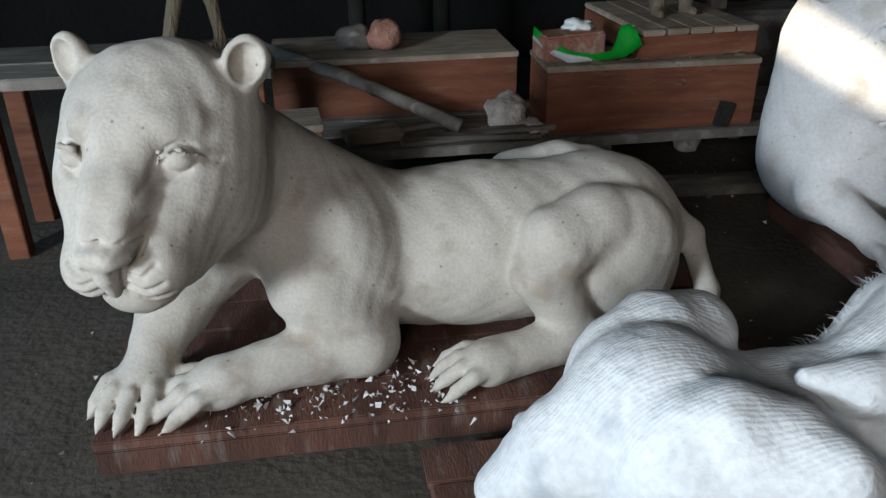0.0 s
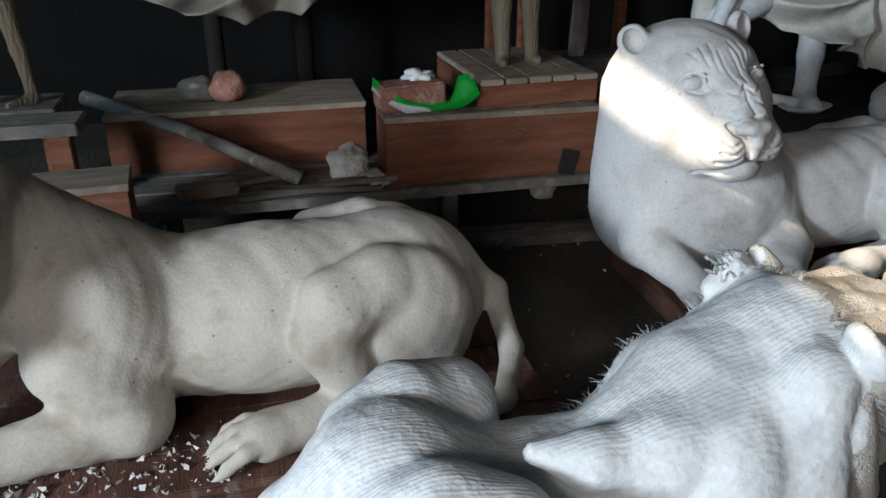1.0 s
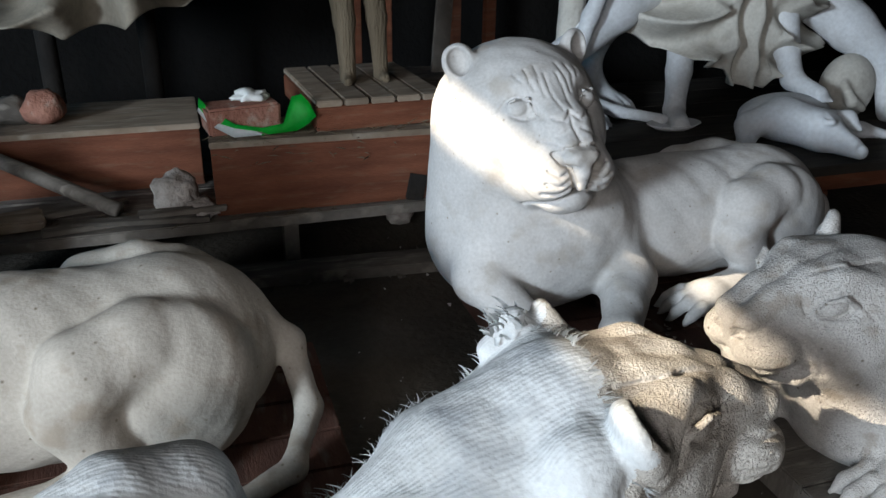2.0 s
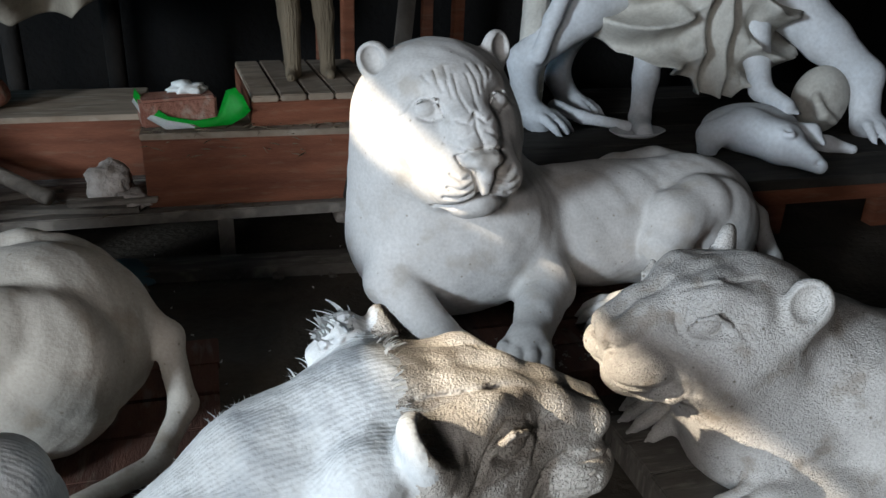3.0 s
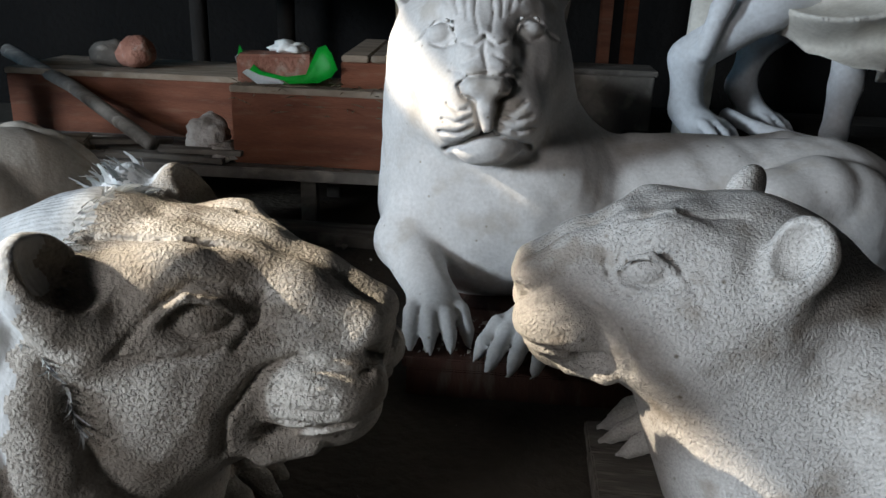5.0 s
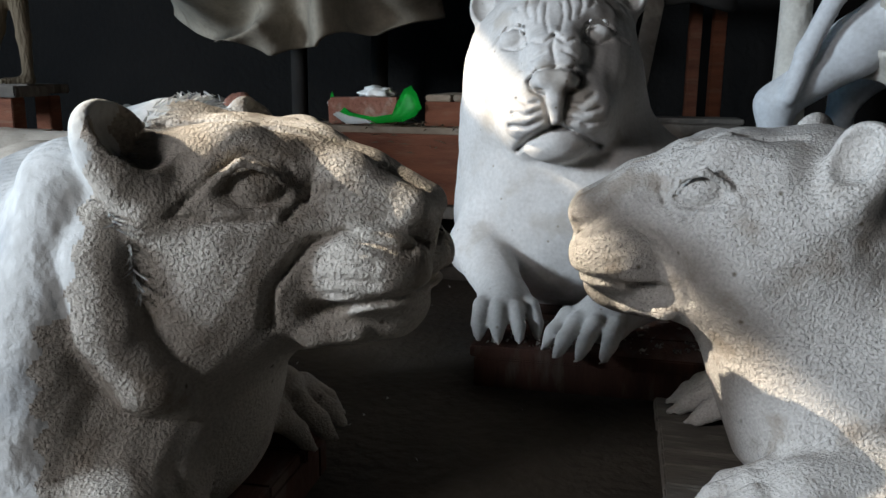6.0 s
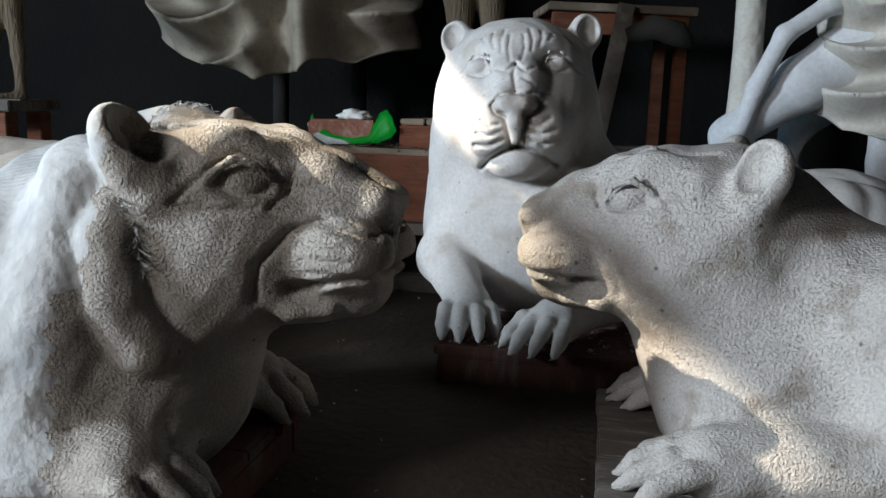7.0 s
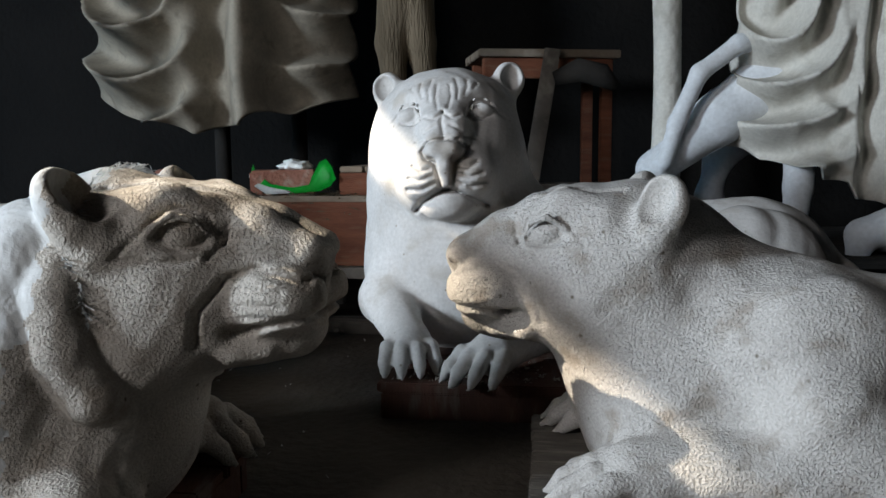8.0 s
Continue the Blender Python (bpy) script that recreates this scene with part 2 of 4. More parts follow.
        for a in corners:
            for ax in range(3):
                if a[ax]:
                    continue
                b = tuple(1 if i == ax else a[i] for i in range(3))
                fa, fb = vals[a], vals[b]
                x = (fa < 0) != (fb < 0)
                t = np.where(x, fa / np.where(x, fa - fb, 1), 0)
                p = np.tile(np.array(a, float), (len(cells), 1))
                p[:, ax] = t
                total += p * x[:, None]
                hits += x
        verts = self.low + self.cell * (cells + total / hits[:, None])
        index = np.full(n, -1, int)
        index[tuple(cells.T)] = np.arange(len(cells))
        quads = []
        for ax in range(3):
            o = [i for i in range(3) if i != ax]
            a = [slice(1, n[i] - 1) for i in range(3)]
            b = list(a)
            a[ax], b[ax] = slice(0, n[ax] - 1), slice(1, n[ax])
            fa, fb = inside[tuple(a)], inside[tuple(b)]
            e = np.argwhere(fa != fb)
            flip = fa[tuple(e.T)]
            for i in range(3):
                if i != ax:
                    e[:, i] += 1
            ring = []
            for du, dv in ((1, 1), (0, 1), (0, 0), (1, 0)):
                c = e.copy()
                c[:, o[0]] -= du
                c[:, o[1]] -= dv
                ring.append(index[tuple(c.T)])
            q = np.stack(ring, 1)
            if ax == 1:
                flip = ~flip
            q[~flip] = q[~flip][:, ::-1]
            quads.append(q)
        return verts, np.concatenate(quads)


def clay_object(name, lumps, mats, choose=None):
    """One mesh out of skinned lumps; each lump comes with a test that says which of its faces to keep."""
    vs, qs, at = [], [], 0
    for lump, keep in lumps:
        v, q = lump.skin()
        q = q[(q >= 0).all(1)]
        if keep is not None:
            q = q[keep(v[q].mean(1))]
        vs.append(v)
        qs.append(q + at)
        at += len(v)
    v, q = np.concatenate(vs), np.concatenate(qs)
    used = np.unique(q)
    back = np.zeros(len(v), int)
    back[used] = np.arange(len(used))
    v, q = v[used], back[q]
    me = bpy.data.meshes.new(name)
    me.vertices.add(len(v))
    me.vertices.foreach_set("co", v.astype(np.float32).ravel())
    me.loops.add(4 * len(q))
    me.loops.foreach_set("vertex_index", q.astype(np.int32).ravel())
    me.polygons.add(len(q))
    me.polygons.foreach_set("loop_start", np.arange(0, 4 * len(q), 4, dtype=np.int32))
    for m in mats:
        me.materials.append(m)
    if choose is not None:
        me.polygons.foreach_set("material_index", choose(v[q].mean(1)).astype(np.int32))
    me.update(calc_edges=True)
    me.shade_smooth()
    return new(name, me)


# ---------------------------------------------------------------- the lions
def cup_ear(c, m, at, s, lean, turn, size=1.0, back=-6):
    """A round ear, hollowed towards the front."""
    t = m @ pose(*at, -lean * s, back, turn * s)
    c.ball(t, (-0.004, 0, 0.012 * size), (0.026 * size, 0.043 * size, 0.050 * size), 0.018)
    c.limb(t, [(-0.01, 0, -0.045 * size), (-0.004, 0, 0.0)], [0.034 * size, 0.028 * size], 0.02)
    c.ball(t, (0.022 * size, 0, 0.018 * size), (0.032 * size, 0.031 * size, 0.037 * size), 0.005, cut=True)


def broad_head(c, m, deep=1.0, wrinkles=True):
    """A heavy head with a broad muzzle, in its own pose m: x to the nose, y to its left, z up."""
    c.ball(m, (0.0, 0, 0.035), (0.160, 0.180, 0.140), 0.03)
    c.ball(m, (0.06, 0, -0.03), (0.150, 0.150, 0.150), 0.05)
    c.ball(m, (0.102, 0, 0.065), (0.070, 0.095, 0.062), 0.05)
    for s in (1, -1):
        c.ball(m, (0.055, 0.092 * s, -0.065), (0.138, 0.098, 0.130), 0.05)
        c.ball(m, (0.150, 0.072 * s, -0.030), (0.070, 0.058, 0.060), 0.05)
        c.limb(m, [(0.140, 0.030 * s, 0.075), (0.136, 0.066 * s, 0.088), (0.105, 0.105 * s, 0.084)], [0.018, 0.016, 0.014], 0.03)
        c.limb(m, [(0.140, 0.024 * s, 0.070), (0.232, 0.022 * s, 0.012), (0.305, 0.020 * s, -0.042)], [0.042, 0.036, 0.028], 0.025)
        c.ball(m, (0.195, 0.060 * s, -0.105), (0.105, 0.062, 0.080), 0.045)
        c.ball(m, (0.250, 0.052 * s, -0.110), (0.072, 0.064, 0.058), 0.010)
        cup_ear(c, m, (-0.018, 0.160 * s, 0.125), s, 24, 20)
    c.ball(m, (0.235, 0, -0.170), (0.062, 0.072, 0.046), 0.014)
    c.ball(m, (0.150, 0, -0.150), (0.090, 0.095, 0.060), 0.05)
    # nose pad, wings and the ridge that falls to the lip
    c.limb(m, [(0.312, 0.040, -0.050), (0.328, 0.018, -0.045), (0.328, -0.018, -0.045), (0.312, -0.040, -0.050)], [0.013, 0.018, 0.018, 0.013], 0.010)
    c.limb(m, [(0.322, 0, -0.055), (0.322, 0, -0.085), (0.312, 0, -0.135)], [0.026, 0.020, 0.010], 0.008)
    for s in (1, -1):
        c.ball(m, (0.326, 0.029 * s, -0.072), (0.016, 0.013, 0.011), 0.006, cut=True)
        # eye: hollow, ball, lids drawn out to the corner
        c.ball(m, (0.190, 0.094 * s, 0.046), (0.014, 0.036, 0.020), 0.010, (0, 0, 26 * s), cut=True)
        c.ball(m, (0.158, 0.089 * s, 0.046), (0.031, 0.032, 0.025), 0.002)
        c.limb(m, [(0.186, 0.056 * s, 0.034), (0.190, 0.076 * s, 0.072), (0.178, 0.104 * s, 0.070), (0.148, 0.130 * s, 0.040)], [0.004, 0.006, 0.006, 0.004], 0.004)
        c.limb(m, [(0.186, 0.056 * s, 0.032), (0.186, 0.080 * s, 0.020), (0.172, 0.108 * s, 0.024), (0.146, 0.132 * s, 0.036)], [0.004, 0.006, 0.006, 0.004], 0.005)
    n = c.near(m)
    for s in (1, -1):
        # lids' outline and the tail of the eye
        c.score(n, [(0.054 * s, 0.030), (0.066 * s, 0.064), (0.090 * s, 0.073), (0.114 * s, 0.060), (0.136 * s, 0.034), (0.150 * s, 0.026)], 0.0032, 0.0042 * deep, keep=0.08)
        c.score(n, [(0.058 * s, 0.030), (0.082 * s, 0.020), (0.112 * s, 0.030)], 0.0030, 0.0036 * deep, keep=0.1)
        # whisker grooves
        for y0, z0, y1, z1 in ((0.036, -0.088, 0.076, -0.078), (0.030, -0.104, 0.086, -0.106), (0.026, -0.122, 0.092, -0.132)):
            c.score(n, [(y0 * s, z0), ((y0 + y1) / 2 * s, (z0 + z1) / 2 - 0.009), (y1 * s, z1)], 0.0042, 0.0064 * deep, keep=0.17)
        # nose outline, lip and mouth
        c.score(n, [(0.0, -0.022), (0.034 * s, -0.026), (0.056 * s, -0.046), (0.046 * s, -0.066), (0.026 * s, -0.076), (0.012 * s, -0.140)], 0.0042, 0.0062 * deep, keep=0.2)
        c.score(n, [(0.0, -0.140), (0.030 * s, -0.148), (0.062 * s, -0.166), (0.088 * s, -0.186)], 0.0055, 0.0105 * deep, keep=0.15)
        c.score(n, [(0.022 * s, -0.030), (0.052 * s, -0.018), (0.070 * s, -0.022)], 0.0035, 0.0030 * deep, keep=0.2)
        if wrinkles:
            for j, (y0, z0, y1, z1) in enumerate(((0.012, 0.050, 0.016, 0.118), (0.034, 0.076, 0.030, 0.132), (0.052, 0.088, 0.056, 0.128), (0.074, 0.104, 0.082, 0.128))):
                c.score(n, [(y0 * s, z0), ((y0 + y1) / 2 * s + 0.005 * s, (z0 + z1) / 2), (y1 * s, z1)], 0.0030, 0.0030 * deep, keep=0.122)
            c.score(n, [(0.0, 0.044), (0.020 * s, 0.026), (0.044 * s, 0.034)], 0.0036, 0.0045 * deep, keep=0.1)
            c.score(n, [(0.018 * s, 0.010), (0.042 * s, -0.004)], 0.0036, 0.0035 * deep, keep=0.1)
    if wrinkles:
        c.score(n, [(0.0, 0.044), (-0.004, 0.015), (0.002, -0.012)], 0.0036, 0.0042 * deep, keep=0.1)


def long_head(c, m, ruff=False, deep=1.0, ear=-0.022, back=-12, turn=46, size=0.96, whiskers=1.0):
    """A long flat-browed head with a straight bridge, in its own pose m."""
    c.ball(m, (0.0, 0, 0.005), (0.150, 0.138, 0.115), 0.03)
    c.ball(m, (0.055, 0, -0.045), (0.145, 0.115, 0.105), 0.05)
    for s in (1, -1):
        c.ball(m, (0.040, 0.080 * s, -0.045), (0.125, 0.068, 0.105), 0.05)
        c.ball(m, (0.095, 0.062 * s, 0.030), (0.085, 0.048, 0.068), 0.04)
        c.limb(m, [(0.165, 0.036 * s, 0.058), (0.112, 0.072 * s, 0.082), (0.050, 0.100 * s, 0.070)], [0.022, 0.020, 0.018], 0.03)
        c.limb(m, [(0.080, 0.026 * s, 0.072), (0.150, 0.026 * s, 0.056), (0.215, 0.027 * s, 0.030), (0.280, 0.026 * s, 0.0)], [0.044, 0.039, 0.034, 0.027], 0.014)
        c.ball(m, (0.165, 0.040 * s, -0.030), (0.085, 0.048, 0.062), 0.03)
        c.ball(m, (0.232, 0.044 * s, -0.055), (0.072, 0.057, 0.053), 0.006)
        cup_ear(c, m, (ear, 0.138 * s, 0.076), s, 14, turn, size, back)
    c.ball(m, (0.218, 0, -0.104), (0.064, 0.060, 0.040), 0.010)
    c.limb(m, [(0.225, 0, -0.092), (0.11, 0, -0.085)], [0.052, 0.066], 0.015)
    c.ball(m, (0.110, 0, -0.096), (0.110, 0.082, 0.048), 0.04)
    c.limb(m, [(0.277, 0.034, -0.004), (0.287, 0, -0.002), (0.277, -0.034, -0.004)], [0.019, 0.020, 0.019], 0.008)
    c.limb(m, [(0.283, 0, -0.012), (0.278, 0, -0.060)], [0.024, 0.014], 0.008)
    for s in (1, -1):
        if ruff:
            c.limb(m, [(0.0, 0.126 * s, 0.055), (-0.008, 0.152 * s, -0.020), (-0.002, 0.157 * s, -0.090), (0.026, 0.144 * s, -0.150), (0.050, 0.124 * s, -0.182)], [0.032, 0.042, 0.044, 0.036, 0.016], 0.005)
        c.ball(m, (0.298, 0.032 * s, -0.022), (0.018, 0.014, 0.011), 0.005, cut=True)
        # corner of the mouth
        c.ball(m, (0.196, 0.090 * s, -0.092), (0.026, 0.030, 0.010), 0.006, (0, 8, 0), cut=True)
        c.limb(m, [(0.165, 0.082 * s, -0.070), (0.152, 0.078 * s, -0.100), (0.175, 0.074 * s, -0.122), (0.222, 0.058 * s, -0.122)], [0.010, 0.011, 0.011, 0.009], 0.014)
        # eye
        c.ball(m, (0.146, 0.108 * s, 0.040), (0.040, 0.022, 0.021), 0.010, (0, 10, -28 * s), cut=True)
        c.ball(m, (0.138, 0.080 * s, 0.040), (0.031, 0.027, 0.025), 0.002, (0, 0, -28 * s))
        c.limb(m, [(0.184, 0.076 * s, 0.020), (0.166, 0.098 * s, 0.056), (0.140, 0.112 * s, 0.068), (0.112, 0.116 * s, 0.050), (0.084, 0.116 * s, 0.022)], [0.003, 0.007, 0.008, 0.007, 0.003], 0.004)
        c.limb(m, [(0.184, 0.076 * s, 0.018), (0.155, 0.100 * s, 0.014), (0.118, 0.112 * s, 0.014), (0.082, 0.116 * s, 0.020)], [0.003, 0.005, 0.005, 0.003], 0.004)
    n = c.near(m)
    # along the sides: mouth, lip, nose wing, jowl and eye
    c.score(n, [(0.300, -0.080), (0.250, -0.082), (0.200, -0.090)], 0.005, 0.008 * deep, axis=1, keep=-1)
    c.score(n, [(0.288, -0.036), (0.262, -0.024), (0.225, -0.012), (0.188, -0.022), (0.158, -0.058), (0.145, -0.100)], 0.0048, 0.0070 * deep, axis=1, keep=-1)
    c.score(n, [(0.190, 0.048), (0.186, 0.026), (0.170, 0.004)], 0.0036, 0.0045 * deep, axis=1, keep=-1)
    c.score(n, [(0.186, 0.018), (0.166, 0.062), (0.138, 0.074), (0.108, 0.056), (0.076, 0.018), (0.120, 0.010), (0.160, 0.008)], 0.0034, 0.0046 * deep, axis=1, keep=-1)
    for s in (1, -1):
        for z in (-0.038, -0.056, -0.072):
            c.score(n, [(0.262, z - 0.006), (0.235, z), (0.205, z + 0.001)], 0.0034, 0.0034 * whiskers, axis=1, keep=-1)
        c.score(n, [(0.042 * s, 0.090), (0.066 * s, 0.108), (0.096 * s, 0.112), (0.112 * s, 0.092)], 0.0038, 0.0062 * deep, keep=0.02)


def paw(c, m, size=1.0):
    """A forepaw with four long toes and short claws; x is ahead, origin at the wrist on the ground."""
    c.ball(m, (0.018 * size, 0, 0.042 * size), (0.055 * size, 0.046 * size, 0.036 * size), 0.025)
    for j, y in enumerate((-0.040, -0.014, 0.014, 0.040)):
        x = (0.080 if j in (1, 2) else 0.062) * size
        w = y * size
        c.limb(m, [(x - 0.055 * size, w * 0.75, 0.050 * size), (x - 0.012 * size, w * 1.05, 0.047 * size), (x + 0.022 * size, w * 1.2, 0.026 * size), (x + 0.036 * size, w * 1.22, 0.012 * size)],
               [0.014 * size, 0.0155 * size, 0.0135 * size, 0.0095 * size], 0.0035)
        c.limb(m, [(x + 0.034 * size, w * 1.22, 0.016 * size), (x + 0.050 * size, w * 1.24, 0.005 * size)], [0.0075 * size, 0.004 * size], 0.003)


def lying_body(c, m, side, tail=True, front=True, hind=0.24, sag=0.0):
    """The trunk and legs of a lion that lies down; m: x ahead, origin under the shoulders. side: to which the tail curls."""
    c.ball(m, (-0.02, 0, 0.20), (0.17, 0.165, 0.20), 0.05)
    c.ball(m, (-0.28, 0, 0.195 - sag), (0.30, 0.158, 0.182), 0.08)
    c.ball(m, (-0.50, 0, 0.195 - sag), (0.28 - sag, 0.150, 0.178), 0.08)
    c.ball(m, (-0.66, 0, 0.195), (0.20, 0.160, 0.190), 0.06)
    for s in (1, -1):
        c.ball(m, (-0.64, 0.118 * s, 0.19), (0.165, 0.085, 0.175), 0.02)
        c.limb(m, [(-0.60, 0.125 * s, 0.29), (-0.50, 0.155 * s, 0.26), (-0.47, 0.172 * s, 0.205), (-0.545, 0.19 * s, 0.075)], [0.085, 0.085, 0.072, 0.052], 0.012)
        c.limb(m, [(-0.555, 0.195 * s, 0.062), (-0.34, hind * s, 0.05)], [0.056, 0.048], 0.02)
        paw(c, m @ pose(-0.35, hind * s, 0.0), 1.15)
        c.ball(m, (-0.02, 0.12 * s, 0.225), (0.13, 0.075, 0.16), 0.05)
        if front:
            c.limb(m, [(-0.02, 0.15 * s, 0.17), (-0.10, 0.17 * s, 0.072), (0.24, 0.175 * s, 0.056)], [0.085, 0.068, 0.048], 0.03)
            paw(c, m @ pose(0.22, 0.175 * s, 0.0), 1.2)
    if tail:
        c.limb(m, [(-0.79, 0.0, 0.27), (-0.88, 0.03 * side, 0.19), (-0.905, 0.10 * side, 0.08), (-0.85, 0.21 * side, 0.03), (-0.70, 0.28 * side, 0.025)],
               [0.035, 0.03, 0.027, 0.024, 0.020], 0.02)


TOP = 0.082   # upper face of the plinths


def lion(name, low, high, body, head, cut, mats, choose=None, extra=None, shape=None, face=broad_head, head_args={}, neck=(0.26, 0.165, 0.135)):
    """A lion: a coarse lump for the trunk and a fine one for the head, parted by the plane cut (point, normal)."""
    h = np.array(head.translation)
    lumps = []
    p, nrm = np.array(cut[0]), np.array(Vector(cut[1]).normalized())
    for lump, sign in ((Clay(low, high, 0.0078), -1), (Clay(h - 0.42, h + 0.42, 0.0042), 1)):
        shape(lump, body)
        root = body @ Vector((-0.02, 0, neck[0]))
        lump.limb(Matrix(), [root, head @ Vector((-0.07, 0, -0.04))], [neck[1], neck[2]], 0.05)
        if extra:
            extra(lump)
        face(lump, head, **head_args)
        lump.uneven(0.0016, 9 * h[0])
        lumps.append((lump, lambda q, sign=sign: np.minimum((q - p) @ nrm, 0.395 - np.linalg.norm(q - h, axis=1)) * sign > -0.005))
    return clay_object(name, lumps, mats, choose)


def body_of(side, **kw):
    return lambda c, m: lying_body(c, m, side, **kw)


def head_pose(x, y, z, yaw, pitch=0, roll=0, tall=1.0, size=1.0):
    """yaw: the way of the nose, in degrees from +x; pitch: up."""
    return pose(x, y, z) @ pose(0, 0, 0, 0, 0, yaw) @ pose(0, 0, 0, 0, -pitch, 0) @ pose(0, 0, 0, roll, 0, 0) @ Matrix.Diagonal((size, size, size * tall, 1))


# the lion that lies with its head turned aside
head1 = head_pose(-1.742, -0.075, 0.640, -106, -10, 0, 1.0, 1.03)
body1 = pose(-1.47, 0.06, TOP, 0, 0, 180) @ Matrix.Diagonal((1, 1.15, 1.04, 1))


def chest1(c, m):
    lying_body(c, m, 1, front=False)
    i = Matrix()
    c.limb(i, [(-1.50, -0.10, 0.30), (-1.40, -0.13, 0.165), (-1.70, -0.20, 0.142)], [0.095, 0.075, 0.05], 0.03)
    paw(c, pose(-1.69, -0.20, TOP, 0, 0, 190), 1.3)
    c.limb(i, [(-1.70, 0.03, 0.34), (-1.80, -0.03, 0.24), (-1.86, -0.14, 0.14)], [0.10, 0.075, 0.05], 0.03)
    paw(c, pose(-1.855, -0.13, TOP, 0, 0, 242), 1.25)


lion1 = lion("lion_statue", (-2.15, -0.5, 0.05), (-0.4, 0.5, 1.05), body1, head1, ((-1.62, -0.02, 0.54), (-0.6, -0.5, 0.6)), [TAN_CLAY], shape=chest1, head_args={"wrinkles": False})
tagged(lion1, "tan clay statue of a lying lion with its head turned", "statue", "clay lions")

# the lion in gauze
head2 = head_pose(-0.25, -0.612, 0.428, -4, 5, 0, 1.0, 1.04)
body2 = pose(-0.42, -0.63, TOP) @ Matrix.Diagonal((0.80, 1.05, 0.93, 1))


def wrap(c):
    m = Matrix()
    c.limb(m, [(-0.22, -0.63, 0.36), (-0.31, -0.63, 0.21)], [0.12, 0.17], 0.05)
    c.limb(m, [(-0.28, -0.60, 0.445), (-0.42, -0.62, 0.385), (-0.60, -0.66, 0.28)], [0.120, 0.115, 0.10], 0.04)
    c.limb(m, [(-0.36, -0.70, 0.41), (-0.54, -0.72, 0.37), (-0.66, -0.72, 0.375), (-0.745, -0.71, 0.395)], [0.07, 0.065, 0.042, 0.018], 0.03)
    c.limb(m, [(-0.28, -0.51, 0.50), (-0.40, -0.50, 0.38), (-0.60, -0.52, 0.26)], [0.045, 0.05, 0.035], 0.018)
    c.limb(m, [(-0.31, -0.74, 0.47), (-0.33, -0.77, 0.32), (-0.36, -0.79, 0.14)], [0.06, 0.065, 0.07], 0.03)
    c.limb(m, [(-0.285, -0.70, 0.44), (-0.285, -0.715, 0.32), (-0.28, -0.71, 0.22)], [0.06, 0.065, 0.07], 0.03)
    c.limb(m, [(-0.43, -0.78, 0.36), (-0.46, -0.83, 0.24), (-0.47, -0.84, 0.10)], [0.020, 0.024, 0.03], 0.02)
    c.limb(m, [(-0.50, -0.80, 0.33), (-0.56, -0.84, 0.24), (-0.60, -0.86, 0.10)], [0.020, 0.025, 0.03], 0.02)
    c.limb(m, [(-0.96, -0.64, 0.29), (-1.07, -0.62, 0.22), (-1.19, -0.58, 0.12)], [0.12, 0.085, 0.05], 0.05)
    c.limb(m, [(-0.335, -0.478, 0.505), (-0.295, -0.472, 0.535), (-0.262, -0.474, 0.520)], [0.024, 0.028, 0.020], 0.015)
    c.limb(m, [(-0.96, -0.80, 0.30), (-0.78, -0.86, 0.34), (-0.62, -0.84, 0.22)], [0.06, 0.05, 0.05], 0.03)
    c.limb(m, [(-0.60, -0.62, 0.36), (-0.48, -0.58, 0.40), (-0.40, -0.62, 0.45)], [0.02, 0.012, 0.012], 0.012)


lion2 = lion("lion_statue", (-1.4, -1.1, 0.05), (0.2, -0.15, 0.8), body2, head2, ((-0.40, -0.63, 0.4), (1, 0, 0.15)), [EARTHY, GAUZE],
             choose=lambda q: (q[:, 0] < -0.252 - 0.24 * np.clip(0.5 - q[:, 2], 0, 0.2) + 0.006 * np.sin(q[:, 2] * 160) + 0.006 * np.sin(q[:, 1] * 130)) * 1,
             extra=wrap, shape=body_of(1, sag=0.08), face=long_head, head_args={"ruff": True, "deep": 1.2, "ear": 0.034, "back": -26, "turn": 4, "size": 1.12, "whiskers": 0.7}, neck=(0.2, 0.15, 0.125))
tagged(lion2, "rough clay lion statue, neck and back wrapped in plastered gauze", "statue", "clay lions")



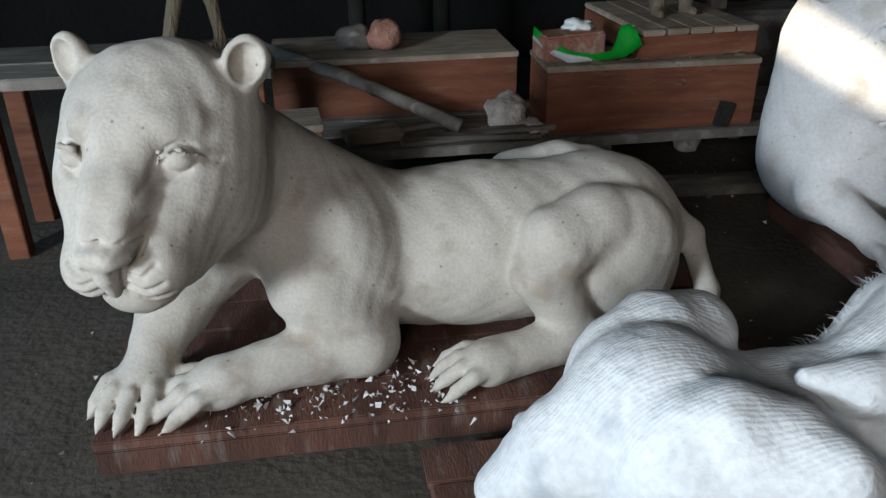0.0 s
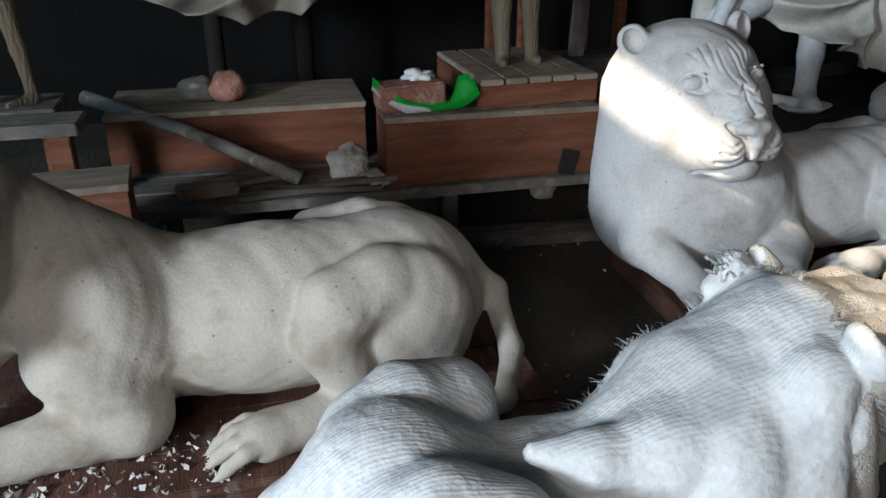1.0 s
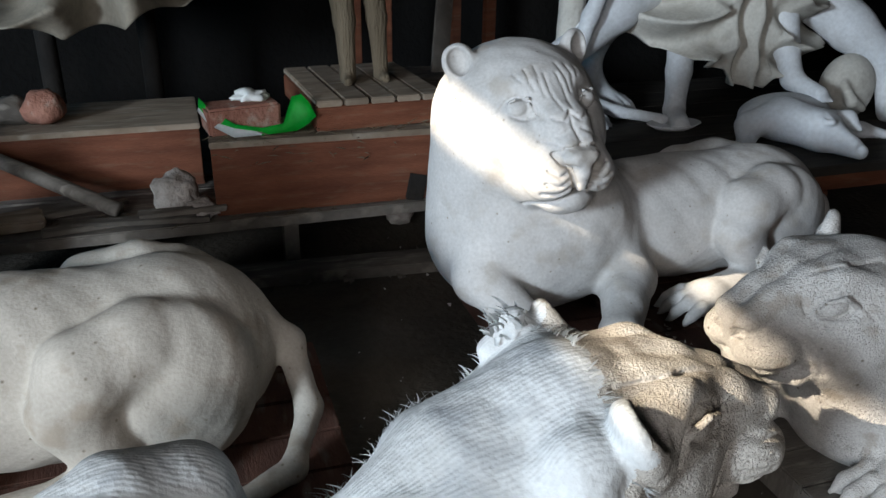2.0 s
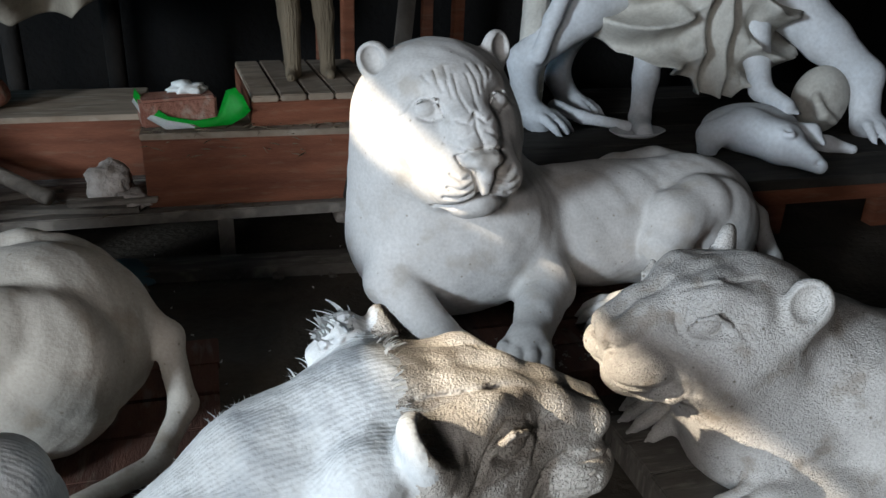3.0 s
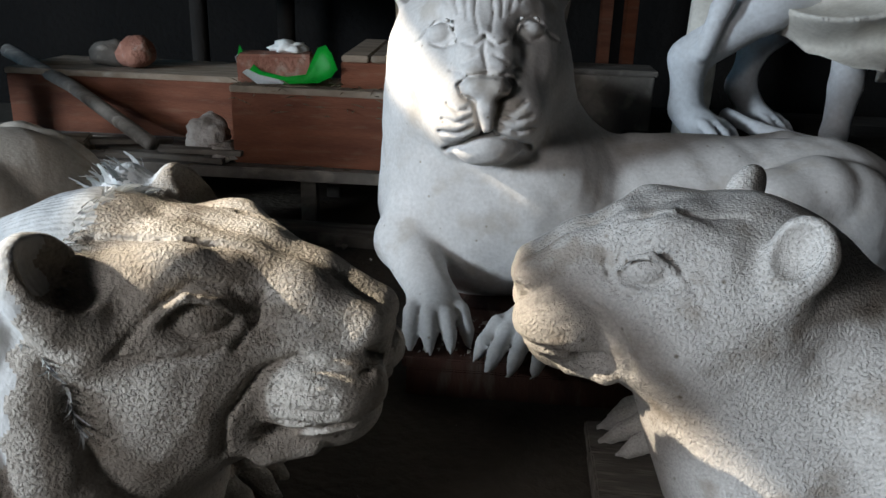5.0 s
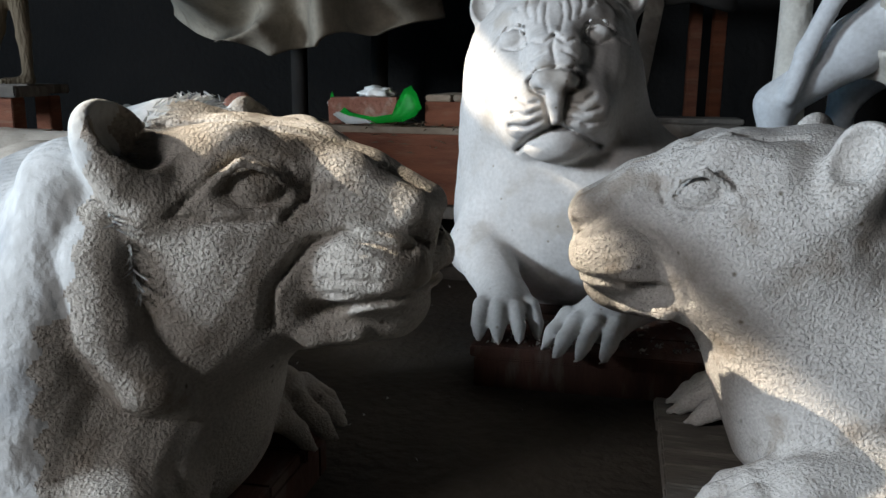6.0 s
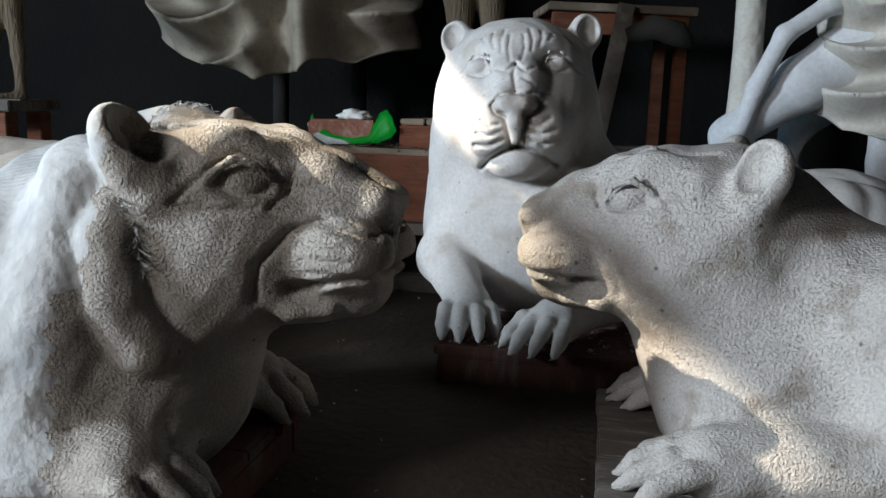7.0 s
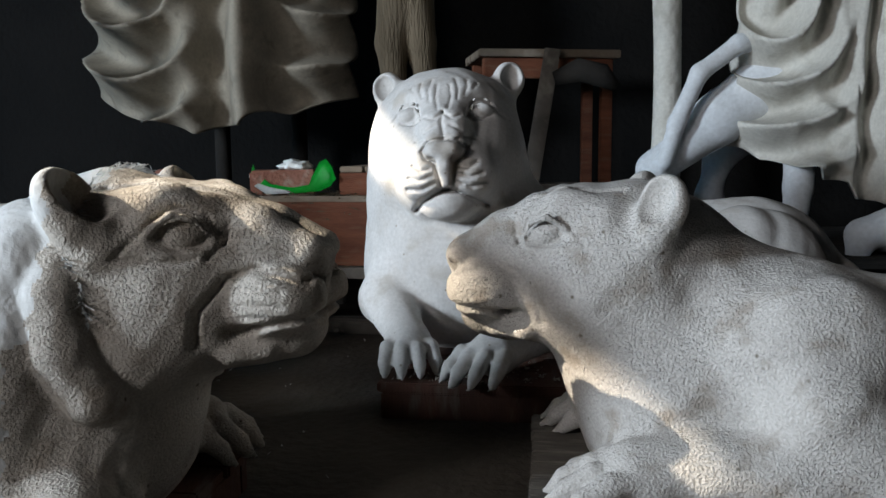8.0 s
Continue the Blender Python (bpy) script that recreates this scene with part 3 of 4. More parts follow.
def torn_gauze():
    """A crumpled upright scrap of gauze, frayed into strips at its rim, with a fringe down the far edge of the wrap."""
    bm = bmesh.new()
    skin = np.empty(3 * len(lion2.data.vertices), np.float32)
    lion2.data.vertices.foreach_get("co", skin)
    skin = skin.reshape(-1, 3)

    def onto(p):
        return Vector(skin[np.argmin(((skin - np.array(p, np.float32)) ** 2).sum(1))].tolist())

    def strip(p, way, width, bend):
        side = way.cross(Vector((random.uniform(-1, 1), random.uniform(-1, 1), 0.4))).normalized() * width
        rows = []
        for k in range(4):
            u = k / 3
            q = p + way * u + bend * u * u
            w = side * (1 - 0.75 * u)
            rows.append((bm.verts.new(q - w), bm.verts.new(q + w)))
        for a, b in zip(rows, rows[1:]):
            bm.faces.new((a[0], a[1], b[1], b[0]))

    for k in range(110):
        u = random.random()
        p = Vector((-0.338 + 0.075 * u, -0.475 + random.gauss(0, 0.014), 0.525 + 0.028 * math.sin(3 * u)))
        way = Vector((random.gauss(-0.006, 0.008), random.gauss(0.0, 0.008), random.uniform(0.008, 0.026)))
        strip(p, way, random.uniform(0.002, 0.006), Vector((random.gauss(-0.006, 0.006), random.gauss(0, 0.006), -0.004)))
    for k in range(150):
        u = random.random()
        p = Vector((-0.34 - 0.30 * u, -0.475 - 0.03 * u, 0.50 - 0.22 * u)) + Vector([random.gauss(0, 0.005) for _ in range(3)])
        strip(onto(p), Vector((random.gauss(0, 0.010), random.uniform(0.0, 0.02), random.uniform(0.004, 0.014))), random.uniform(0.0008, 0.002), Vector((random.gauss(0, 0.008), 0, -0.004)))
    for k in range(170):
        a = random.uniform(-0.5, 2.4)
        p = Vector((-0.258 + random.gauss(0, 0.004), -0.612 - 0.128 * math.cos(a), 0.425 + 0.128 * math.sin(a)))
        strip(onto(p), Vector((random.uniform(0.004, 0.018), -0.012 * math.cos(a), 0.012 * math.sin(a))), random.uniform(0.0008, 0.002), Vector((random.gauss(0, 0.006), 0, -0.004)))
    bmesh.ops.solidify(bm, geom=bm.faces[:], thickness=0.0012)
    return bm


tagged(part("torn_gauze", torn_gauze(), GAUZE), "frayed white gauze scrap and threads at a lion's neck", "gauze", kind="stuff")

# the lion that faces out, its body stretched out behind
head3 = head_pose(0.109, 0.458, 0.634, -87.5, 1.4, 4)
body3 = pose(0.24, 0.46, TOP, 0, 0, 180) @ Matrix.Diagonal((1.0, 1.1, 1.0, 1))


def chest3(c, m):
    lying_body(c, m, 1, front=False)
    i = Matrix()
    c.ball(i, (0.15, 0.43, 0.28), (0.235, 0.19, 0.22), 0.06)
    c.limb(i, [(0.085, 0.50, 0.28), (0.085, 0.50, 0.60)], [0.222, 0.205], 0.06)
    c.limb(i, [(0.0, 0.40, 0.32), (-0.045, 0.33, 0.215), (0.035, 0.165, 0.145)], [0.090, 0.072, 0.047], 0.02)
    paw(c, pose(0.035, 0.165, TOP, 0, 0, -78), 1.2)
    c.limb(i, [(0.33, 0.40, 0.29), (0.365, 0.27, 0.18), (0.255, 0.085, 0.14)], [0.110, 0.078, 0.047], 0.025)
    paw(c, pose(0.25, 0.09, TOP, 0, 0, -116), 1.25)


lion3 = lion("lion_statue", (-0.25, -0.15, 0.05), (1.4, 1.0, 1.05), body3, head3, ((0.108, 0.42, 0.36), (0, 0.25, 1)), [CLAY], shape=chest3, head_args={"deep": 1.25})
tagged(lion3, "smooth pale clay lion statue with scored brow and whiskers", "statue", "clay lions")

# the lion whose muzzle meets the gauze-wrapped one's
head4 = head_pose(0.50, -0.358, 0.420, 180, 0)
body4 = pose(0.73, -0.41, TOP, 0, 0, 180) @ Matrix.Diagonal((1, 1, 0.84, 1))
lion4 = lion("lion_statue", (0.1, -0.85, 0.05), (1.9, 0.0, 0.8), body4, head4, ((0.62, -0.38, 0.35), (-1, 0, 0.3)), [STUCCO], shape=body_of(1), extra=lambda c: c.limb(Matrix(), [(0.46, -0.36, 0.335), (0.565, -0.385, 0.20)], [0.115, 0.172], 0.04),
             face=long_head, head_args={"deep": 0.8, "whiskers": 0.25}, neck=(0.17, 0.155, 0.120))
tagged(lion4, "rough stuccoed clay statue of a lying lion with raised muzzle", "statue", "clay lions")


# ---------------------------------------------------------------- the setting
def slab(name, spec, mat, label):
    return tagged(part(name, box(*spec, bevel=0), mat), label, kind="structure")


def wall_with_openings(name, axis, at, thick, span, high, holes, mat, label):
    """A wall across x (axis 0) or y (axis 1) with rectangular openings (from, to, bottom, top)."""
    bm = bmesh.new()
    cuts = sorted({span[0], span[1], *[h[0] for h in holes], *[h[1] for h in holes]})
    levels = sorted({0.0, high, *[h[2] for h in holes], *[h[3] for h in holes]})
    for a, b in zip(cuts, cuts[1:]):
        for c, d in zip(levels, levels[1:]):
            if any(h[0] <= (a + b) / 2 <= h[1] and h[2] <= (c + d) / 2 <= h[3] for h in holes):
                continue
            if axis == 0:
                box(at, at + thick, a, b, c, d, 0, bm=bm)
            else:
                box(a, b, at, at + thick, c, d, 0, bm=bm)
    bmesh.ops.remove_doubles(bm, verts=bm.verts[:], dist=1e-5)
    return tagged(part(name, bm, mat), label, kind="structure")


slab("floor", (-60, 60, -60, 60, -0.3, 0.0), FLOOR, "dark trodden earth floor of a sculptor's shed")
wall_with_openings("wall_west", 0, -5.2, 0.12, (-3.6, 2.9), 4.3, [(-3.58, -2.72, 1.3, 2.2), (-1.8, 0.25, 3.2, 4.0), (0.1, 1.2, 0.8, 1.7)], WALL, "board wall coloured near-black for shade, with two openings and a gap masked to a slit")
wall_with_openings("wall_south", 1, -3.6, 0.12, (-5.08, 3.6), 4.3, [(-2.6, -1.8, 0.0, 2.2)], WALL, "board wall with a doorway, coloured near-black for shade")
# unseen boards, added to trim the sun to a band across the lions
gap = thing("sun_slit_boards", "two unseen slanting boards added so that a slit shapes the sun band", "shutter", at=pose(-5.14, -0.783, 3.53))
part("lower_board", box(-0.02, 0.02, -1.06, 1.06, -0.45, -0.086, 0.002, m=pose(0, 0, 0, 4.5)), GREY_WOOD, gap)
part("upper_board", box(-0.02, 0.02, -1.06, 1.06, 0.057, 0.76, 0.002, m=pose(0, 0, 0, 7.6)), GREY_WOOD, gap)
# added out of view: stops direct sun entering by the side opening
slab("awning", (-8.0, -5.21, -0.4, 2.4, 1.75, 1.79), WALL, "low dark board sheet, unseen, added outside to keep sun from an opening")
slab("wall_north", (-5.2, 3.6, 2.9, 3.02, 0, 4.3), WALL, "back wall, coloured near-black for shade")
slab("wall_east", (3.6, 3.72, -3.6, 3.02, 0, 4.3), WALL, "side wall, coloured near-black for shade")
slab("ceiling", (-5.2, 3.72, -3.6, 3.02, 4.3, 4.4), WALL, "ceiling, coloured near-black for shade")


# ---------------------------------------------------------------- plinths
def plinth(x0, x1, y0, y1, label, mat=PLINTH_WOOD, boards=5):
    p = thing("plinth", label, "plinth", "lion plinths", at=pose((x0 + x1) / 2, (y0 + y1) / 2, 0))
    w, d = (x1 - x0) / 2, (y1 - y0) / 2
    part("front_rail", box(-w, w, -d, -d + 0.03, 0, TOP - 0.022, 0.003), mat, p)
    part("back_rail", box(-w, w, d - 0.03, d, 0, TOP - 0.022, 0.003), mat, p)
    part("end_rail", box(-w, -w + 0.03, -d + 0.03, d - 0.03, 0, TOP - 0.022, 0.003), mat, p)
    part("end_rail", box(w - 0.03, w, -d + 0.03, d - 0.03, 0, TOP - 0.022, 0.003), mat, p)
    step = 2 * d / boards
    for i in range(boards):
        part("board", box(-w - random.uniform(0, 0.012), w + random.uniform(0, 0.012), -d + i * step + 0.002, -d + (i + 1) * step - 0.002, TOP - 0.022, TOP + random.uniform(-0.002, 0.001), 0.003), mat, p)
    return p


plinth(-1.95, -0.5, -0.29, 0.36, "low dark reddish wooden plinth dusted with clay, under a lion")
plinth(0.0, 1.3, 0.0, 0.66, "low dark reddish wooden plinth under a lion")
plinth(0.345, 1.75, -0.70, -0.18, "low weathered wooden plinth under a lion", GREY_WOOD)
plinth(-1.3, -0.16, -0.93, -0.40, "low wooden plinth under the gauze-wrapped lion")

# ---------------------------------------------------------------- bench, crates and what lies on them
bench = thing("bench", "rough plank bench with dusty top behind the lions", "bench", at=pose(-0.5, 1.2, 0))
for i in range(3):
    part("plank", box(-1.3, 0.95, -0.24 + i * 0.17, -0.08 + i * 0.17, 0.165, 0.20, 0.004, 0.003), GREY_WOOD, bench)
for x in (-0.9, 0.05, 0.75):
    for y in (-0.16, 0.2):
        part("leg", box(x - 0.025, x + 0.025, y - 0.025, y + 0.025, 0, 0.165, 0.003), GREY_WOOD, bench)


def crate(x0, x1, y0, y1, z0, z1, label, turn=0.0):
    c = thing("crate", label, "crate", "crates", at=pose(x0, y0, z0, 0, 0, turn))
    w, d, h = x1 - x0, y1 - y0, z1 - z0
    part("front_board", box(0, w, 0, 0.02, 0, h - 0.021, 0.003), RED_WOOD, c)
    part("back_board", box(0, w, d - 0.02, d, 0, h - 0.021, 0.003), RED_WOOD, c)
    part("end_board", box(0.002, 0.022, 0.021, d - 0.021, 0, h - 0.021, 0.003), RED_WOOD, c)
    part("end_board", box(w - 0.022, w - 0.002, 0.021, d - 0.021, 0, h - 0.021, 0.003), RED_WOOD, c)
    part("lid_board", box(-0.004, w + 0.004, -0.004, d + 0.004, h - 0.02, h, 0.003), DUSTY_WOOD, c, "dust-covered lid")
    return c


crate(-0.68, 0.08, 1.0, 1.26, 0.206, 0.446, "long reddish wooden crate with a dusty lid", -1.5)
crate(-1.62, -0.70, 1.35, 1.75, 0.14, 0.42, "long dark reddish wooden crate in the shade", 0)

slat_crate = thing("slatted_crate", "dusty wooden crate topped with slats", "crate", "crates", at=pose(-0.345, 1.03, 0.447, 0, 0, 3) @ Matrix.Diagonal((1, 1.3, 1, 1)))
part("front_board", box(0, 0.44, 0, 0.02, 0, 0.078, 0.003), RED_WOOD, slat_crate)
part("back_board", box(0, 0.44, 0.40, 0.42, 0, 0.078, 0.003), RED_WOOD, slat_crate)
part("end_board", box(0, 0.02, 0.02, 0.40, 0, 0.078, 0.003), RED_WOOD, slat_crate)
part("end_board", box(0.42, 0.44, 0.02, 0.40, 0, 0.078, 0.003), RED_WOOD, slat_crate)
for i in range(5):
    part("slat", box(0.088 * i + 0.003, 0.088 * i + 0.085, -0.006, 0.43, 0.079, 0.10 + random.uniform(-0.003, 0.003), 0.004), DUSTY_WOOD, slat_crate)

brick = tagged(part("brick", box(-0.115, 0.115, -0.058, 0.058, 0, 0.085, 0.008, 0.006), BRICK), "worn red brick with mortar dust lying on a crate", "brick")
brick.matrix_world = pose(-0.57, 1.13, 0.447, 0, 0, 8)


def ribbon():
    bm = bmesh.new()
    path = [(-0.70, 1.14, 0.53), (-0.67, 1.08, 0.50), (-0.60, 1.035, 0.472), (-0.52, 1.025, 0.463), (-0.455, 1.022, 0.466), (-0.425, 1.022, 0.487), (-0.395, 1.035, 0.525), (-0.37, 1.02, 0.545)]
    half = [0.026, 0.026, 0.022, 0.016, 0.016, 0.032, 0.052, 0.045]
    rows = []
    for k, ((x, y, z), h) in enumerate(zip(path, half)):
        a, b, c = (0.2, 0.45, 0.75) if k < 5 else (-0.45, 0.25, 0.75)
        rows.append([bm.verts.new((x + a * h * s, y + b * h * s, z + c * h * s + 0.006 * math.sin(9 * s + x * 30))) for s in (-1, -0.5, 0, 0.5, 1)])
    for i, (a, b) in enumerate(zip(rows, rows[1:])):
        for k in range(4):
            f = bm.faces.new((a[k], a[k + 1], b[k + 1], b[k]))
            f.material_index = 1 if k < 2 and i < 3 else 0
    bmesh.ops.solidify(bm, geom=bm.faces[:], thickness=0.002)
    return bm


rib = part("ribbon", ribbon(), GREEN, smooth=True)
rib.data.materials.append(PALE)
tagged(rib, "bright green and white satin ribbon strewn over a crate", "ribbon")


# ---------------------------------------------------------------- what else lies about the bench
def lumpy(name, size, mat, label, category, seed, at, rough=0.35, cells=3):
    """A knotted or broken lump."""
    bm = bmesh.new()
    bmesh.ops.create_icosphere(bm, subdivisions=cells, radius=1)
    for v in bm.verts:
        p = v.co.copy()
        k = 1 + rough * (noise.noise(p * 1.6 + Vector((seed, 0, 0))) + 0.5 * noise.noise(p * 4 + Vector((0, seed, 0))))
        v.co = Vector((p.x * size[0], p.y * size[1], p.z * size[2])) * k
        v.co.z = max(v.co.z, -0.8 * size[2])
    ob = part(name, bm, mat, smooth=True)
    ob.matrix_world = at
    return tagged(ob, label, category)


lumpy("knotted_rag", (0.075, 0.065, 0.07), RAG, "grey knotted rag bundle on the bench", "rag", 3.1, pose(-0.80, 1.1, 0.262), 0.28, 4)
lumpy("knotted_rag", (0.06, 0.05, 0.03), RAG, "pale crumpled rag lying against a crate", "rag", 8.3, pose(-0.72, 1.03, 0.225), 0.6)
lumpy("clay_block", (0.065, 0.055, 0.062), BRICK, "broken brown clay block on a crate", "clay block", 5.2, pose(-1.19, 1.47, 0.475), 0.25)
lumpy("clay_block", (0.07, 0.06, 0.05), GREY_WOOD, "grey dusty lump of dry clay", "clay block", 6.7, pose(-1.30, 1.50, 0.462), 0.3)
lumpy("knotted_rag", (0.05, 0.045, 0.06), RAG, "pale rag hanging under the bench", "rag", 1.7, pose(-0.01, 1.28, 0.05), 0.3)
lumpy("plastic_sheet", (0.12, 0.07, 0.035), BLUE_SHEET, "crumpled blue plastic sheet on the floor", "plastic sheet", 2.9, pose(-0.80, 0.90, 0.028), 0.6)
lumpy("plastic_bag", (0.05, 0.035, 0.02), PALE, "crumpled clear plastic bag on a brick", "plastic bag", 4.4, pose(-0.54, 1.15, 0.548), 0.7)
wedge = tagged(part("wood_offcut", box(-0.1, 0.1, -0.05, 0.05, 0, 0.045, 0.006, 0.012), DUSTY_WOOD), "dusty offcut of wood on the bench", "offcut")
wedge.matrix_world = pose(-1.28, 1.05, 0.20, 0, 0, 8)
for k, (x, y, a, w) in enumerate([(-1.02, 1.02, 12, 0.17), (-0.9, 1.0, -6, 0.2), (-1.1, 1.12, 20, 0.16), (-0.78, 0.99, 4, 0.13)]):
    o = tagged(part("broken_slat", box(-w, w, -0.02, 0.02, 0, 0.014, 0.002, 0.004), GREY_WOOD), "broken grey slat thrown on the bench", "slat", "broken slats")
    o.matrix_world = pose(x, y, 0.201 + 0.011 * k, 2, 1, a)

pole = tagged(part("pole", tube([(-1.70, 1.50, 0.46), (-1.35, 1.30, 0.37), (-0.97, 1.06, 0.235)], [0.026, 0.024, 0.026], 10), GREY_WOOD, smooth=True), "grey wooden pole leaning down to the bench", "pole")
plank = tagged(part("floor_plank", box(-0.55, 0.5, -0.06, 0.06, 0, 0.04, 0.004, 0.004), GREY_WOOD), "dark plank lying on the floor", "plank")
plank.matrix_world = pose(-0.35, 0.91, 0, 0, 0, -4)
iron = tagged(part("iron_strap", box(-0.03, 0.03, -0.004, 0.004, -0.045, 0.045, 0.002, 0.004), DARK), "dark iron strap nailed to a crate", "strap")
iron.matrix_world = pose(-0.03, 0.975, 0.25, 0, 12, 0)

side_bench = thing("side_bench", "low bench of two weathered planks with a reddish leg", "bench", at=pose(-1.98, 0.92, 0))
part("plank", box(-0.5, 0.40, -0.19, -0.03, 0.525, 0.56, 0.004, 0.003), GREY_WOOD, side_bench)
part("plank", box(-0.5, 0.31, -0.02, 0.20, 0.53, 0.565, 0.004, 0.003), GREY_WOOD, side_bench)
for x, y in ((0.34, -0.14), (-0.42, -0.14), (0.26, 0.14), (-0.42, 0.14)):
    part("leg", box(x - 0.03, x + 0.03, y - 0.03, y + 0.03, 0, 0.524, 0.003), RED_WOOD, side_bench)
crate(-1.76, -1.45, 0.55, 0.72, 0.0, 0.43, "plain brown wooden box on the floor", 4)

# ---------------------------------------------------------------- statues behind
def figure(name, low, high, cell, shape, mats, label, category, choose=None):
    c = Clay(low, high, cell)
    shape(c)
    return tagged(clay_object(name, [(c, None)], mats, choose), label, category)


def straw_shape(c):
    i = Matrix()
    c.limb(i, [(-0.185, 1.30, 0.56), (-0.19, 1.31, 0.75), (-0.21, 1.33, 1.0), (-0.17, 1.34, 1.3)], [0.028, 0.036, 0.06, 0.085], 0.02)
    c.limb(i, [(-0.06, 1.33, 0.56), (-0.07, 1.34, 0.75), (-0.10, 1.35, 1.0), (-0.14, 1.35, 1.3)], [0.026, 0.034, 0.055, 0.085], 0.02)
    c.limb(i, [(-0.15, 1.34, 1.25), (-0.15, 1.35, 1.7)], [0.10, 0.12], 0.04)
    c.limb(i, [(-0.185, 1.30, 0.556), (-0.20, 1.23, 0.556)], [0.022, 0.018], 0.02)
    c.limb(i, [(-0.06, 1.33, 0.556), (-0.06, 1.26, 0.556)], [0.022, 0.018], 0.02)


figure("straw_figure", (-0.4, 1.1, 0.52), (0.1, 1.55, 1.8), 0.012, straw_shape, [STRAW], "unfinished straw and clay figure standing on a slatted crate", "statue")


def thin_shape(c):
    i = Matrix()
    c.limb(i, [(-1.90, 0.98, 0.575), (-1.85, 1.0, 0.75), (-1.83, 1.02, 1.0), (-1.86, 1.04, 1.5)], [0.022, 0.026, 0.05, 0.08], 0.02)
    c.limb(i, [(-1.74, 1.0, 0.575), (-1.76, 1.02, 0.72), (-1.80, 1.04, 1.0)], [0.018, 0.022, 0.045], 0.02)
    c.limb(i, [(-1.90, 0.98, 0.575), (-1.96, 0.94, 0.572)], [0.018, 0.014], 0.02)
    c.limb(i, [(-1.74, 1.0, 0.575), (-1.80, 0.94, 0.572)], [0.016, 0.012], 0.02)


figure("straw_figure", (-2.1, 0.85, 0.54), (-1.6, 1.25, 1.6), 0.011, thin_shape, [STRAW], "thin unfinished straw figure standing on a side bench", "statue")


def gown(name, x0, x1, y, top, hem, swags, pleat, mats, label, depth=0.05, out=0.22, step=0.011):
    """A hanging clay gown: a bowed sheet with swags round given points and pleats, scalloped at its hem."""
    nx, nz = int((x1 - x0) / step), int((top - 0.5) / step)
    bm = bmesh.new()
    rows = []
    for a in range(nx + 1):
        u = a / nx
        x = x0 + (x1 - x0) * u
        low = hem(u)
        col = []
        for b in range(nz + 1):
            v = b / nz
            z = low + (top - low) * v
            d = 0.0
            for ux, uz, k, amp in swags:
                r = math.hypot((x - ux) * 1.0, (z - uz) * 0.8)
                d += amp * (1 - abs(math.sin(k * r + 0.6 * noise.noise(Vector((x * 3, z * 3, k)))))) * math.exp(-((x - ux) / 0.42) ** 2) * max(0, 1 - v * 0.3)
            pc, pw, pk = pleat
            near = math.exp(-((x - pc) / pw) ** 2)
            fan = (x - pc) * (0.65 + 0.5 * v)
            d = d * (1 - near) + near * depth * (0.5 + 0.5 * math.sin(pk * fan + 2 * noise.noise(Vector((x * 2, z * 1.5, 3)))))
            d += 0.012 * noise.noise(Vector((x * 9, z * 9, 1)))
            bow = out * (1 - (2 * u - 1) ** 2) ** 0.8
            col.append((x, y - bow - d, z + 0.15 * d * (1 - v)))
        rows.append(col)
    front = [[bm.verts.new(p) for p in col] for col in rows]
    back = [[bm.verts.new((p[0], p[1] + 0.03, p[2])) for p in col] for col in rows]
    for a in range(nx):
        for b in range(nz):
            bm.faces.new((front[a][b], front[a + 1][b], front[a + 1][b + 1], front[a][b + 1]))
            bm.faces.new((back[a][b], back[a][b + 1], back[a + 1][b + 1], back[a + 1][b]))
        bm.faces.new((front[a][0], back[a][0], back[a + 1][0], front[a + 1][0]))
    for b in range(nz):
        bm.faces.new((front[0][b], front[0][b + 1], back[0][b + 1], back[0][b]))
        bm.faces.new((front[nx][b], back[nx][b], back[nx][b + 1], front[nx][b + 1]))
    return bm


def west_hem(u):
    return 0.66 + 0.30 * abs(u - 0.52) ** 1.6 * 2 + 0.045 * abs(math.sin(19 * u)) * math.exp(-((u - 0.62) / 0.28) ** 2)


def stand(bm, spots, radius, z0, z1):
    """Added props under a gown, within its mesh, in its second material."""
    for x, y in spots:
        t = tube([(x, y, z0), (x, y, z1)], [radius, radius], 10)
        me = bpy.data.meshes.new("tmp")
        t.to_mesh(me)
        t.free()
        old = len(bm.faces)
        bm.from_mesh(me)
        bm.faces.ensure_lookup_table()
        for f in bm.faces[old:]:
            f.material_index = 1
        bpy.data.meshes.remove(me)
    return bm


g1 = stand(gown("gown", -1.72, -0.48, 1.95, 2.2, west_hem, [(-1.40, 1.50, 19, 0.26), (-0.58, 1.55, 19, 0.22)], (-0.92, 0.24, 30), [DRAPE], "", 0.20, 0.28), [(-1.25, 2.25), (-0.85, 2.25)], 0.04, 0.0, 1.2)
gowned = part("draped_statue", g1, SHADED_CLAY, smooth=True)
# near-black props: the shade beneath the gown is put into their colour
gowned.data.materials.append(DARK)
tagged(gowned, "unpainted clay statue in a heavy draped gown, deep shade put into its colour", "statue")


# the goddess-like draped figure, the beasts at its feet and their platform
platform = thing("platform", "low wooden platform carrying a group of statues", "platform", at=pose(1.75, 1.6, 0))
for k in range(6):
    part("board", box(-1.15, 1.2, -0.78 + 0.25 * k, -0.535 + 0.25 * k, 0.195, 0.235, 0.004, 0.002), BLACK_WOOD, platform)
part("front_beam", box(-1.1, 1.15, -0.74, -0.68, 0.12, 0.194, 0.004), RED_WOOD, platform)
